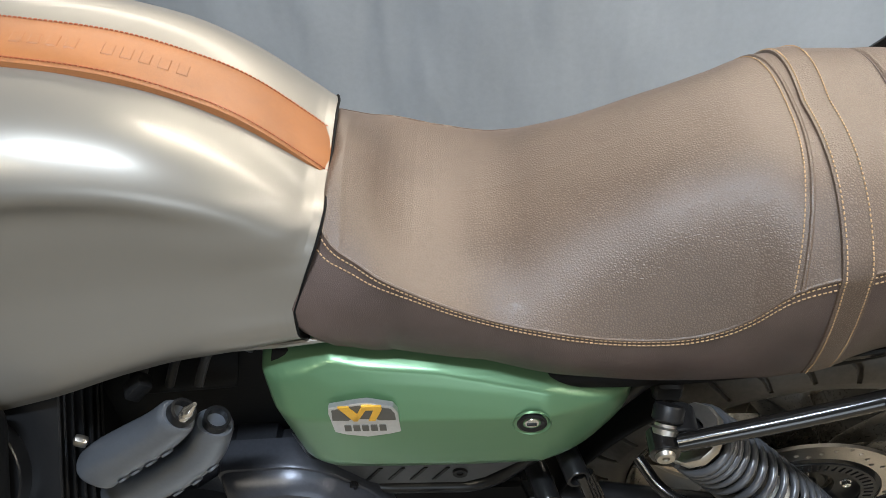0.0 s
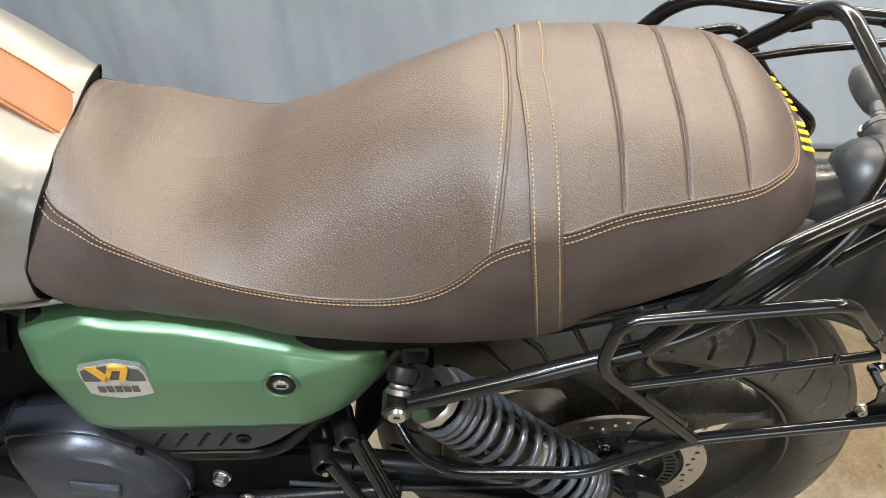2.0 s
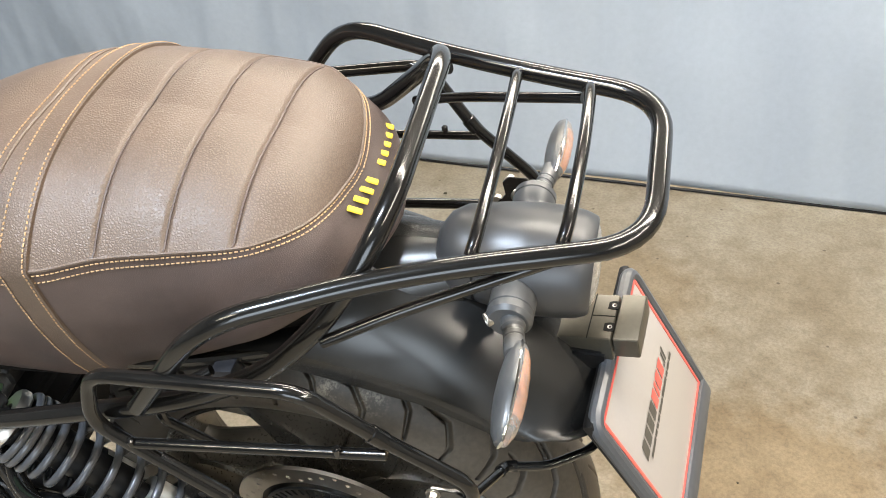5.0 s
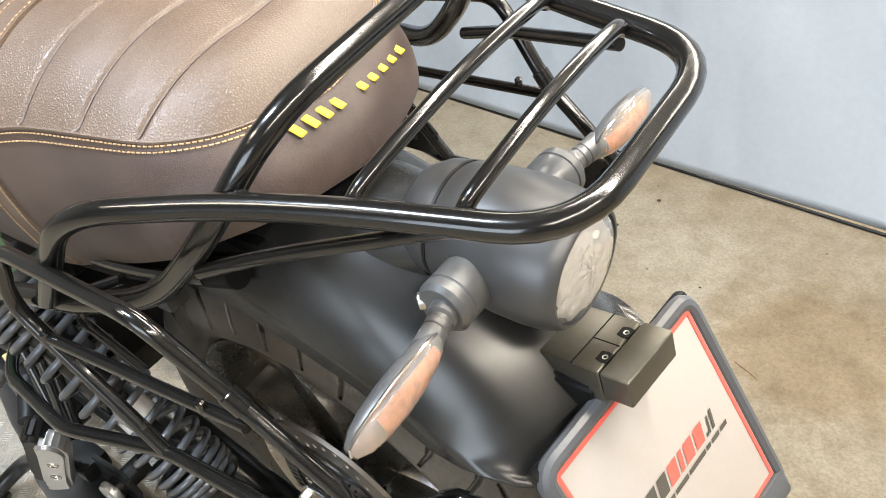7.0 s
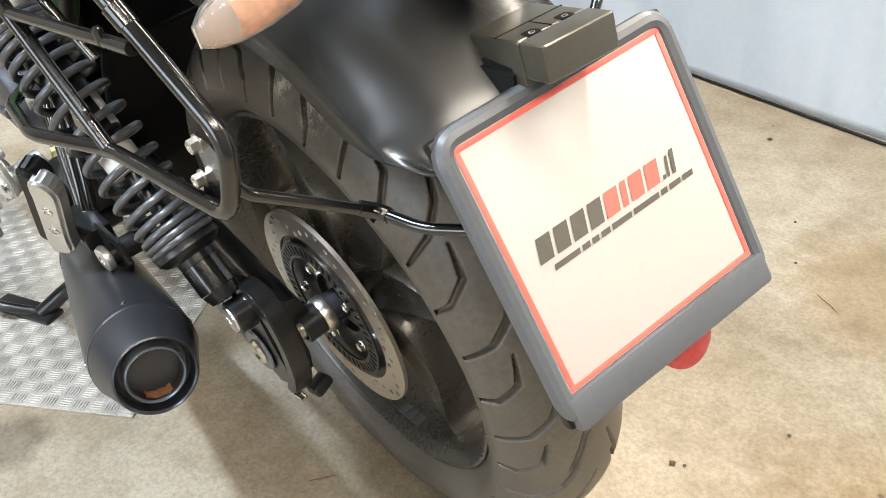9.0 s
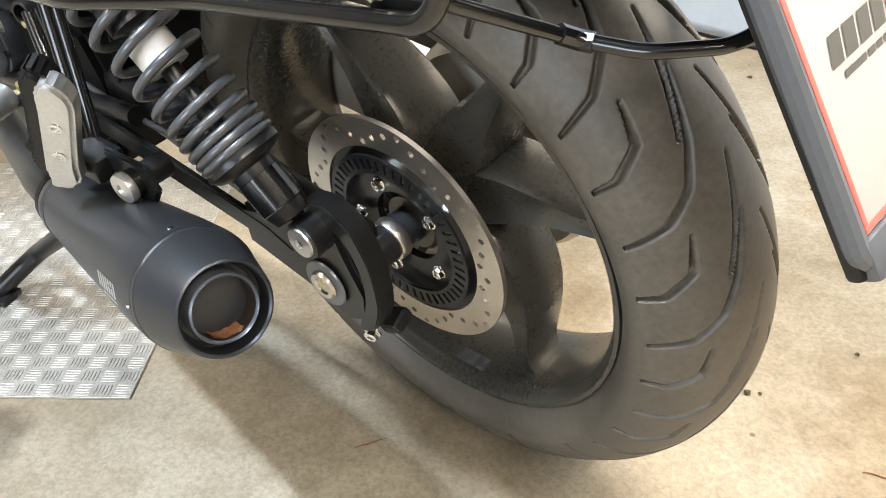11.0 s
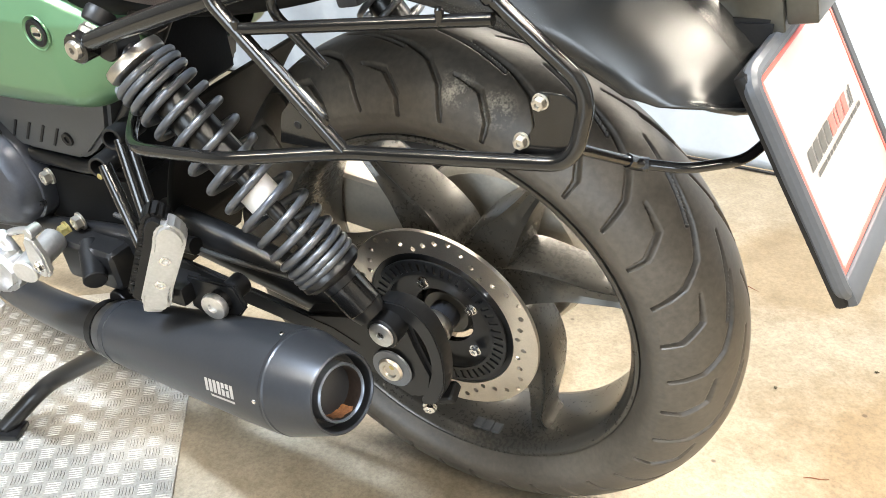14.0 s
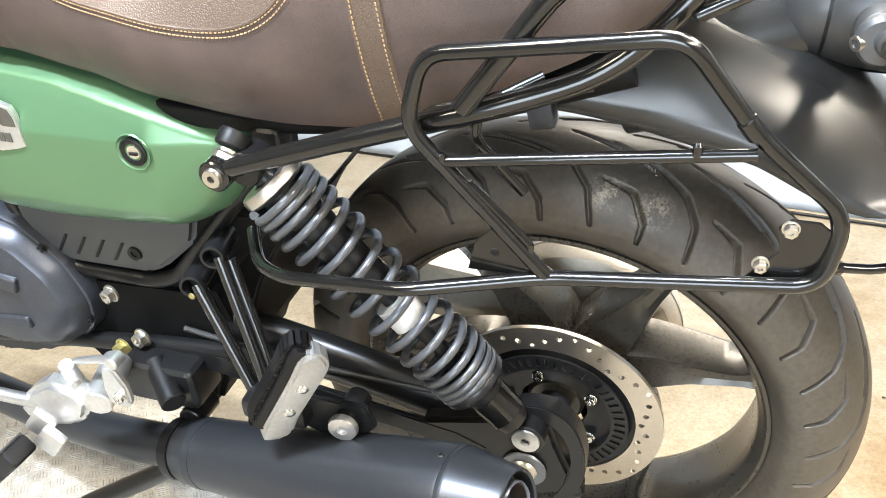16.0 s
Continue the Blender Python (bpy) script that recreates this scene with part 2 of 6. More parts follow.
M_BADGE = surface("badge_silver", (0.60, 0.60, 0.60), 0.3, 0.8)
M_GOLD = surface("badge_gold", (0.75, 0.42, 0.05), 0.35, 0.3)
M_FLOOR = concrete()
def sheet_cloth():
    """Hung cloth: broad soft folds, slanting, with a fine weave."""
    m = surface("pale_blue_sheet", (0.34, 0.385, 0.44), 0.75, vary=0.06, big=3.0, fine=60.0)
    nt = m.node_tree
    bsdf = next(n for n in nt.nodes if n.type == "BSDF_PRINCIPLED")
    co = coords(nt)
    turn = nt.nodes.new("ShaderNodeMapping")
    turn.inputs["Rotation"].default_value = (0, radians(28), 0)
    turn.inputs["Scale"].default_value = (1.6, 1.0, 0.45)
    link(nt, co, "Object", turn, "Vector")
    folds, weave = nt.nodes.new("ShaderNodeTexNoise"), noise_tex(nt, co, 240.0, 2.0)
    folds.inputs["Scale"].default_value, folds.inputs["Detail"].default_value = 2.4, 2.5
    link(nt, turn, "Vector", folds, "Vector")
    b = bump_on(nt, bsdf, folds, "Fac", 0.55, 0.10)
    bump_on(nt, bsdf, weave, "Fac", 0.15, 0.001, b)
    return m


M_SHEET = sheet_cloth()
M_WALL = surface("plain_wall", (0.15, 0.143, 0.13), 0.8, vary=0.08, big=1.5)
M_LAMP = surface("lamp_housing", (0.75, 0.75, 0.73), 0.5)
M_CABLE = surface("cable_black", (0.02, 0.02, 0.02), 0.5)

# ---- mesh helpers ----
def part(name, bm, material, parent=None, label="", sharp=35.0):
    """One mesh object from a bmesh, under a thing or part."""
    me = bpy.data.meshes.new(name)
    bmesh.ops.recalc_face_normals(bm, faces=bm.faces)
    bm.to_mesh(me)
    bm.free()
    me.materials.append(material)
    me.shade_smooth()
    me.set_sharp_from_angle(angle=radians(sharp))
    ob = new(name, me)
    if parent:
        ob.parent = parent
    if label:
        tagged(ob, label=label)
    return ob


def fast_part(name, verts, faces, material, parent=None, label="", sharp=35.0):
    me = bpy.data.meshes.new(name)
    me.from_pydata(verts, [], faces)
    me.materials.append(material)
    me.shade_smooth()
    me.set_sharp_from_angle(angle=radians(sharp))
    ob = new(name, me)
    if parent:
        ob.parent = parent
    if label:
        tagged(ob, label=label)
    return ob


def empty(name, m=None):
    ob = new(name)
    ob.empty_display_size = 0.1
    if m is not None:
        ob.matrix_world = m
    return ob


def rounded(pts, r, n=7, closed=False):
    """The line through pts with its corners rounded."""
    pts = [Vector(p) for p in pts]
    out = []
    count = len(pts)
    for i, p in enumerate(pts):
        if not closed and i in (0, count - 1):
            out.append(p)
            continue
        a, b = pts[i - 1], pts[(i + 1) % count]
        u, v = a - p, b - p
        d = min(r, 0.47 * u.length, 0.47 * v.length)
        p0, p1 = p + u.normalized() * d, p + v.normalized() * d
        for k in range(n + 1):
            t = k / n
            out.append(p0 * (1 - t) ** 2 + p * 2 * t * (1 - t) + p1 * t * t)
    return out


def sweep(bm, line, r, seg=14, closed=False, radii=None):
    """A round bar along a line of points."""
    line = [Vector(p) for p in line]
    n = len(line)
    tang = []
    for i in range(n):
        a = line[i - 1] if (i or closed) else line[i]
        b = line[(i + 1) % n] if (i < n - 1 or closed) else line[i]
        tang.append((b - a).normalized())
    side = tang[0].orthogonal().normalized()
    rings = []
    for i in range(n):
        side = (side - tang[i] * side.dot(tang[i])).normalized()
        other = tang[i].cross(side)
        rr = radii[i] if radii else r
        rings.append([bm.verts.new(line[i] + (side * math.cos(2 * math.pi * k / seg) + other * math.sin(2 * math.pi * k / seg)) * rr) for k in range(seg)])
    for i in range(n if closed else n - 1):
        a, b = rings[i], rings[(i + 1) % n]
        for k in range(seg):
            bm.faces.new((a[k], a[(k + 1) % seg], b[(k + 1) % seg], b[k]))
    if not closed:
        bm.faces.new(rings[0][::-1]), bm.faces.new(rings[-1])
    return bm


def tube(pts, r, bend=0.03, seg=16, closed=False):
    return sweep(bmesh.new(), rounded(pts, bend, closed=closed), r, seg, closed)


def spin(bm, profile, place, axis, seg=40, start=0.0, arc=360.0, loop=False):
    """Turns a profile of (radius, height) round an axis."""
    axis = Vector(axis).normalized()
    u = axis.orthogonal().normalized()
    v = axis.cross(u)
    full = arc >= 360
    rings = []
    for k in range(seg if full else seg + 1):
        a = radians(start + arc * k / seg)
        d = u * math.cos(a) + v * math.sin(a)
        rings.append([bm.verts.new(Vector(place) + d * r + axis * h) for r, h in profile])
    m = len(profile)
    for k in range(seg):
        a, b = rings[k], rings[(k + 1) % len(rings)]
        for j in range(m if loop else m - 1):
            bm.faces.new((a[j], a[(j + 1) % m], b[(j + 1) % m], b[j]))
    bmesh.ops.remove_doubles(bm, verts=bm.verts, dist=1e-6)
    return bm


def rod(a, b, r, seg=20, edge=0.0015, bm=None):
    """A cylinder from a to b with a small chamfer."""
    a, b = Vector(a), Vector(b)
    h = (b - a).length
    e = min(edge, h * 0.3, r * 0.4)
    return spin(bm or bmesh.new(), [(0.0, 0), (r - e, 0), (r, e), (r, h - e), (r - e, h), (0.0, h)], a, b - a, seg)


def hexbolt(bm, place, axis, r, h):
    axis = Vector(axis).normalized()
    spin(bm, [(0.0, 0), (r * 1.25, 0), (r * 1.25, h * 0.22), (r * 0.98, h * 0.24)], place, axis, 20)
    spin(bm, [(0.0, h * 0.2), (r, h * 0.2), (r, h * 0.92), (r * 0.85, h), (r * 0.45, h), (r * 0.4, h * 0.7), (0.0, h * 0.7)], place, axis, 6)
    return bm


def block(size, m=None, bevel=0.003, segs=2, bm=None):
    """A box with rounded edges."""
    own = bmesh.new()
    bmesh.ops.create_cube(own, size=1.0)
    bmesh.ops.scale(own, vec=size, verts=own.verts)
    bmesh.ops.bevel(own, geom=own.edges[:], offset=bevel, segments=segs, profile=0.6, affect="EDGES")
    if m is not None:
        own.transform(m)
    if bm is None:
        return own
    me = bpy.data.meshes.new("join")
    own.to_mesh(me)
    own.free()
    bm.from_mesh(me)
    bpy.data.meshes.remove(me)
    return bm


def frame_at(place, xdir, zdir):
    """A pose whose x points along xdir and z near zdir."""
    x = Vector(xdir).normalized()
    y = Vector(zdir).cross(x).normalized()
    z = x.cross(y)
    m = Matrix((x, y, z)).transposed().to_4x4()
    m.translation = Vector(place)
    return m


def smooth_line(pts, n):
    """n points along a smooth curve through pts."""
    p = np.array(pts, float)
    ext = np.vstack([2 * p[0] - p[1], p, 2 * p[-1] - p[-2]])
    seg = np.linspace(0, len(p) - 1, n)
    out = []
    for s in seg:
        i = min(int(s), len(p) - 2)
        t = s - i
        a, b, c, d = ext[i], ext[i + 1], ext[i + 2], ext[i + 3]
        out.append(0.5 * (2 * b + (c - a) * t + (2 * a - 5 * b + 4 * c - d) * t * t + (3 * b - a - 3 * c + d) * t ** 3))
    return np.array(out)


def even(pts, n, closed=False):
    """The same line in n even steps."""
    p = np.array(pts, float)
    if closed:
        p = np.vstack([p, p[:1]])
    d = np.concatenate([[0], np.cumsum(np.linalg.norm(np.diff(p, axis=0), axis=1))])
    s = np.linspace(0, d[-1], n + (1 if closed else 0))
    out = np.stack([np.interp(s, d, p[:, k]) for k in range(p.shape[1])], axis=1)
    return out[:-1] if closed else out


def grid_faces(rows, cols, wrap_cols=False, wrap_rows=False):
    faces = []
    for i in range(rows if wrap_rows else rows - 1):
        for j in range(cols if wrap_cols else cols - 1):
            a, b = i * cols + j, i * cols + (j + 1) % cols
            c, d = ((i + 1) % rows) * cols + (j + 1) % cols, ((i + 1) % rows) * cols + j
            faces.append((a, b, c, d))
    return faces


def curve_at(x, xs, vs):
    """Smoothed look-up of a value along x."""
    return float(sum(np.interp(x + d, xs, vs) for d in (-0.016, -0.008, 0.0, 0.008, 0.016)) / 5)


def slab(outline, y0, y1, bevel=0.002):
    """A flat plate in the bike's side plane, from y0 to y1, with softened edges."""
    bm = bmesh.new()
    face = bm.faces.new([bm.verts.new((x, y0, z)) for x, z in outline])
    res = bmesh.ops.extrude_face_region(bm, geom=[face])
    bmesh.ops.translate(bm, vec=(0, y1 - y0, 0), verts=[v for v in res["geom"] if isinstance(v, bmesh.types.BMVert)])
    if bevel:
        bmesh.ops.bevel(bm, geom=bm.edges[:], offset=bevel, segments=2, affect="EDGES")
    return bm


# ---- the bike's frame: x to its rear, y across, z up, from the rear axle ----
LEAN, YC = 8.25, -0.014
BIKE = pose(0.0035, 0.075, 0.3327, LEAN, 0, 0)


def far(p, lean=2.7, middle=YC):
    """The place opposite, across the chassis' middle plane, which leans a little less than the wheel."""
    n = Vector((0, math.cos(radians(lean)), math.sin(radians(lean))))
    p = Vector(p)
    return p - 2 * (p - Vector((0, middle, 0.5))).dot(n) * n


def far_top(p):
    """The same for the rack's top, which is bent up a little on the far side."""
    return far(p, 5.0, -0.0115)


# ==== MAIN ====
# ---- setting ----
def plane_grid(x0, x1, y0, y1, n, m, f):
    verts = [f(x0 + (x1 - x0) * i / n, y0 + (y1 - y0) * j / m) for i in range(n + 1) for j in range(m + 1)]
    return verts, grid_faces(n + 1, m + 1)


WALL_Y, WALL_SLOPE = 1.425, -0.06
tagged(part("floor", block((7.0, 8.7, 0.2), pose(0, -0.75, -0.11), 0.002), M_FLOOR),
       label="warm beige speckled concrete floor with stains", category="floor", kind="structure")
# unseen walls and ceiling, added; their dark tone keeps bounced light low
for nm, size, place in (("wall_west", (0.12, 8.7, CEIL), (-3.5, -0.8, CEIL / 2)), ("wall_east", (0.12, 8.7, CEIL), (3.5, -0.8, CEIL / 2)),
                        ("wall_south", (7.12, 0.12, CEIL), (0, -5.1, CEIL / 2)), ("wall_north", (7.12, 0.12, CEIL), (0, 3.5, CEIL / 2))):
    tagged(part(nm, block(size, pose(*place), 0.004), M_WALL), label="unseen plain dull wall added to close the room", category="wall", kind="structure")
tagged(part("ceiling", block((7.12, 8.8, 0.12), pose(0, -0.8, CEIL + 0.062), 0.004), M_WALL), label="unseen plain dull ceiling added to close the room", category="ceiling", kind="structure")


def south_window():
    """An assumed, unseen window behind the camera, added to go with the cool fill lamp."""
    win = empty("window_1", pose(0.5, -5.035, 1.35))
    tagged(win, label="assumed wide window with a pale frame, unseen in the wall behind", category="window", kind="structure")
    for sx, sz, px, pz in ((3.0, 0.07, 0, 1.0), (3.0, 0.07, 0, -1.0), (0.07, 2.07, -1.47, 0), (0.07, 2.07, 1.47, 0)):
        part("window_frame", block((sx, 0.05, sz), pose(px, 0, pz), 0.004), M_LAMP, win)


south_window()


def hanging_sheet():
    """A cloth wall that hangs behind the bike, wavy and a little loose above the floor."""
    def f(x, z):
        w = 0.018 * math.sin(2.1 * x + 0.8 + 0.5 * math.sin(1.3 * z)) + 0.011 * math.sin(5.3 * x - 1.9 * z) + 0.05 * (noise.noise(Vector((x * 1.3, z * 0.8, 3.1))))
        w += 0.008 * noise.noise(Vector((x * 5.0 + z * 3.0, z * 2.5 - x, 7.0)))
        k = min(1.0, z / 0.5)
        return (x, WALL_Y + WALL_SLOPE * x + w * (0.25 + 0.75 * k), z + 0.002)
    verts, faces = plane_grid(-3.3, 3.3, 0.0, 1.50, 260, 64, f)
    ob = fast_part("sheet", verts, faces, M_SHEET, sharp=80)
    mod = ob.modifiers.new("thickness", "SOLIDIFY")
    mod.thickness, mod.offset = 0.002, 1
    return ob


backdrop = empty("hanging_backdrop", pose(0, 0, 0))
tagged(backdrop, label="pale blue cloth backdrop hanging behind the motorcycle", category="backdrop", kind="structure")
hanging_sheet().parent = backdrop
# black strip along the floor: the shade of the gap under the cloth
part("hem_bar", tube([(-3.3, WALL_Y + 0.198 + 0.004, -0.004), (3.3, WALL_Y - 0.198 + 0.004, -0.005)], 0.0042, seg=10), M_BLACK, backdrop, "dark strip put in for the shaded gap under the cloth")


def checker_plate():
    """An aluminium tread plate that lies under the side stand."""
    ex, ey = Vector((-0.62, 0.785, 0)).normalized(), Vector((-0.785, -0.62, 0)).normalized()
    corner = Vector((-0.352, -0.143, -0.010))
    m = Matrix((ex, ey, Vector((0, 0, 1)))).transposed().to_4x4()
    m.translation = corner
    top = empty("tread_plate", m)
    tagged(top, label="worn aluminium tread plate lying on the concrete", category="floor plate")
    w, d = 0.62, 0.66
    part("sheet", block((w, d, 0.004), pose(w / 2, d / 2, 0.0021), 0.0006, 1), M_CHECK, top)
    verts, faces = [], []
    step = 0.0262
    for i in range(int(w / step)):
        for j in range(int(d / step)):
            cx, cy = (i + 0.5) * step, (j + 0.5) * step
            along = (i + j) % 2
            for k in range(-2, 3):
                off, ln = k * 0.0048, 0.0105
                base = len(verts)
                for a, b, z in ((-ln, 0, 0), (0, 0.0013, 0), (ln, 0, 0), (0, -0.0013, 0), (-ln * 0.7, 0, 0.0011), (ln * 0.7, 0, 0.0011)):
                    x, y = (a, b + off) if along else (b + off, a)
                    verts.append((cx + x, cy + y, 0.0041 + z))
                faces += [(base, base + 3, base + 4), (base, base + 4, base + 1), (base + 3, base + 2, base + 5), (base + 2, base + 1, base + 5),
                          (base + 3, base + 5, base + 4), (base + 4, base + 5, base + 1)]
    ob = fast_part("tread_pattern", verts, faces, M_CHECK, top, "raised bars in crossing groups of five", sharp=50)
    tagged(ob, kind="stuff")


checker_plate()


def twig(x, y, turn, length):
    """A dry brown twig on the floor."""
    rng = random.Random(int(1000 * x) + 7)
    pts = [(length * (k / 5 - 0.5), rng.uniform(-0.0012, 0.0012), 0.0010 + 0.0004 * (k % 2)) for k in range(6)]
    ob = part("twig", sweep(bmesh.new(), pts, 0.0007, 6, radii=[0.0004, 0.0007, 0.0008, 0.0008, 0.0006, 0.0003]), M_TWIG)
    ob.matrix_world = pose(x, y, -0.0098, 0, 0, turn)
    tagged(ob, label="thin dry brown twig lying on the concrete", category="twig", group="litter on the floor")


def crumb(x, y, turn, size):
    """A curled scrap of dry leaf."""
    rng = random.Random(int(1000 * y) + 3)
    bm = bmesh.new()
    bmesh.ops.create_icosphere(bm, subdivisions=2, radius=size)
    for v in bm.verts:
        v.co *= 1 + rng.uniform(-0.35, 0.35)
        v.co.z *= 0.45
    low = min(v.co.z for v in bm.verts)
    bmesh.ops.translate(bm, vec=(0, 0, -low), verts=bm.verts)
    ob = part("leaf_crumb", bm, M_CRUMB)
    ob.matrix_world = pose(x, y, -0.0099, 0, 0, turn)
    tagged(ob, label="small dark crumb of dry leaf on the concrete", category="leaf crumb", group="litter on the floor")


M_TWIG = surface("dry_twig", (0.16, 0.055, 0.025), 0.8, vary=0.3)
M_CRUMB = surface("dry_leaf", (0.050, 0.040, 0.022), 0.85, vary=0.3)
for x, y, turn, length in ((-0.060, 0.000, 62, 0.040), (0.420, 0.330, 20, 0.035), (0.218, 0.831, -25, 0.060)):
    twig(x, y, turn, length)
for x, y, turn, size in ((0.249, 0.362, 10, 0.0045), (0.262, 0.371, 70, 0.0025), (-0.219, 1.131, 30, 0.0060), (-0.203, 1.140, 80, 0.0040), (-0.166, 1.286, 0, 0.0050),
                         (0.330, 0.520, 0, 0.0030), (0.120, 0.900, 40, 0.0028), (0.470, 0.640, 15, 0.0032), (0.050, 1.020, 50, 0.0026), (0.560, 0.450, 33, 0.0024)):
    crumb(x, y, turn, size)


def ceiling_light(place, sx, sy):
    top = empty("ceiling_light", pose(*place))
    tagged(top, label="long white ceiling light fixture", category="ceiling light", group="ceiling lights")
    part("housing", block((sx + 0.06, sy + 0.06, 0.05), pose(0, 0, 0.028), 0.006), M_LAMP, top)


for (lx, ly), sx, sy, _, _ in LAMPS:
    ceiling_light((lx, ly, CEIL - 0.055), sx, sy)

# ---- the motorcycle ----
bike = empty("motorcycle", BIKE)
tagged(bike, label="green and silver motorcycle with brown seat leaning on its stand", category="motorcycle")

# -- rear tyre and wheel --
TYRE_R, CROWN = 0.337, 0.077
axle = Vector((0.03, 1.0, 0.192)).normalized()
WHEEL = BIKE.inverted() @ Matrix.Translation((-0.007, 0.0960, 0.3190)) @ Vector((0, 1, 0)).rotation_difference(axle).to_matrix().to_4x4()


def tyre():
    nt, ns = 1800, 250
    th = np.linspace(0, 2 * math.pi, nt, endpoint=False)
    # profile: bead, side wall, shoulder, crown
    ang = np.linspace(-1, 1, ns)
    prof = []
    for a in ang:
        s = abs(a)
        if s < 0.62:
            q = s / 0.62 * radians(80)
            y, r = CROWN * math.sin(q), TYRE_R - CROWN + CROWN * math.cos(q)
        else:
            q = (s - 0.62) / 0.38
            y = CROWN * math.sin(radians(80)) * (1 - q) + 0.054 * q + 0.007 * math.sin(q * math.pi)
            r = (TYRE_R - CROWN + CROWN * math.cos(radians(80))) * (1 - q) + 0.2385 * q
        prof.append((r, math.copysign(y, a)))
    prof = np.array(prof)
    lat = np.degrees(ang / 0.62 * radians(80))  # crown angle, beyond 80 on the walls
    T, L = np.meshgrid(np.degrees(th), lat, indexing="ij")
    depth = np.zeros_like(T)
    period = 20.0

    def groove(pts, half, deep, side):
        nonlocal depth
        pts = np.array(pts, float)
        wide = np.interp(np.arange(len(pts)), [0, 0.6, len(pts) / 2, len(pts) - 1], [0.2, 0.8, 1.0, 0.75]) * half
        for a, b, wa, wb in zip(pts[:-1], pts[1:], wide[:-1], wide[1:]):
            for shift in (-period, 0, period):
                u = T % period
                ax, ay, bx, by = a[0] + shift, side * a[1], b[0] + shift, side * b[1]
                kx, ky = 5.85, 1.36  # millimetres per degree along and across
                px, py = (u - ax) * kx, (L - ay) * ky
                dx, dy = (bx - ax) * kx, (by - ay) * ky
                t = np.clip((px * dx + py * dy) / (dx * dx + dy * dy), 0, 1)
                d = np.hypot(px - t * dx, py - t * dy)
                depth = np.maximum(depth, deep * np.clip((wa + (wb - wa) * t - d) / 2.4 + 0.45, 0, 1))

    for side in (-1, 1):
        o = 0.0 if side < 0 else 10.0
        groove([(o + 22.0, 10), (o + 13.5, 22), (o + 8.0, 33), (o + 4.4, 50), (o + 2.5, 76)], 3.0, 0.0065, side)
        groove([(o + 22.0, 41), (o + 16.3, 46), (o + 13.0, 64), (o + 12.6, 79)], 3.2, 0.0065, side)
        groove([(o + 9.5, 5), (o + 0.6, 16), (o - 6.0, 26)], 2.2, 0.005, side)
    r = prof[None, :, 0] - depth
    y = np.repeat(prof[None, :, 1], nt, 0) * (1 - depth / 0.12)
    x, z = r * np.cos(th)[:, None], r * np.sin(th)[:, None]
    verts = np.stack([x, y, z], axis=2).reshape(-1, 3)
    return fast_part("tyre", verts.tolist(), grid_faces(nt, ns, False, True), M_RUBBER, None, "worn black road tyre with hooked grooves", sharp=60)


wheel = empty("rear_wheel")
wheel.parent = bike
wheel["label"] = "black cast rear wheel with six spokes"
tyre().parent = wheel


def rim():
    bm = bmesh.new()
    half = [(0.2395, -0.0545), (0.2390, -0.0585), (0.2350, -0.0590), (0.2315, -0.0560), (0.2295, -0.0500), (0.2265, -0.0470), (0.2245, -0.0430),
            (0.2220, -0.0250), (0.2210, 0.0)]
    spin(bm, half + [(r, -y) for r, y in half[-2::-1]], (0, 0, 0), (0, 1, 0), 120)
    return bm


part("rim", rim(), M_WHEEL, wheel)


def spoke(rim_at, root_at):
    """A cast spoke, broad at the hub and slim at the rim, with a hollowed face."""
    bm = bmesh.new()
    n = 22
    rings = []
    for i in range(n):
        t = i / (n - 1)
        r = 0.046 + t * 0.178
        w = float(np.interp(t, [0, 0.3, 0.47, 0.6, 0.8, 0.92, 1], [0.030, 0.034, 0.028, 0.020, 0.0125, 0.0105, 0.017]))
        y0, y1 = -0.046 + 0.020 * t, 0.034 - 0.010 * t
        mid = radians(root_at + (rim_at - root_at) * (3 * t * t - 2 * t ** 3))
        pts = []
        for u, y in ((-1, y0 + 0.010), (-0.8, y0), (-0.35, y0 + 0.004), (0.35, y0 + 0.004), (0.8, y0), (1, y0 + 0.010), (1, y1 - 0.006), (0.7, y1), (-0.7, y1), (-1, y1 - 0.006)):
            a = mid + u * w / r
            pts.append(bm.verts.new((r * math.cos(a), y, r * math.sin(a))))
        rings.append(pts)
    for a, b in zip(rings[:-1], rings[1:]):
        for k in range(10):
            bm.faces.new((a[k], a[(k + 1) % 10], b[(k + 1) % 10], b[k]))
    return bm


for rim_at, root_at in ((16, 36), (58, 60), (121, 104), (181, 174), (-64, -18), (-112, -132)):
    part("spoke", spoke(rim_at, root_at), M_WHEEL, wheel, sharp=28)
part("hub", spin(bmesh.new(), [(0.0, -0.060), (0.030, -0.060), (0.034, -0.056), (0.036, -0.030), (0.058, -0.022), (0.062, 0.0), (0.058, 0.02), (0.036, 0.03), (0.036, 0.06), (0.0, 0.06)], (0, 0, 0), (0, 1, 0), 48), M_WHEEL, wheel)


def weight_bars():
    bm = bmesh.new()
    for k in range(3):
        block((0.0125, 0.016, 0.005), pose(0.010 + 0.0135 * k, -0.034, -0.2200 + 0.0005 * k, 0, -3 - 3 * k, 0), 0.0014, 2, bm)
    return bm


part("balance_weight", weight_bars(), M_GREYPL, wheel, "grey stick-on balance weight")


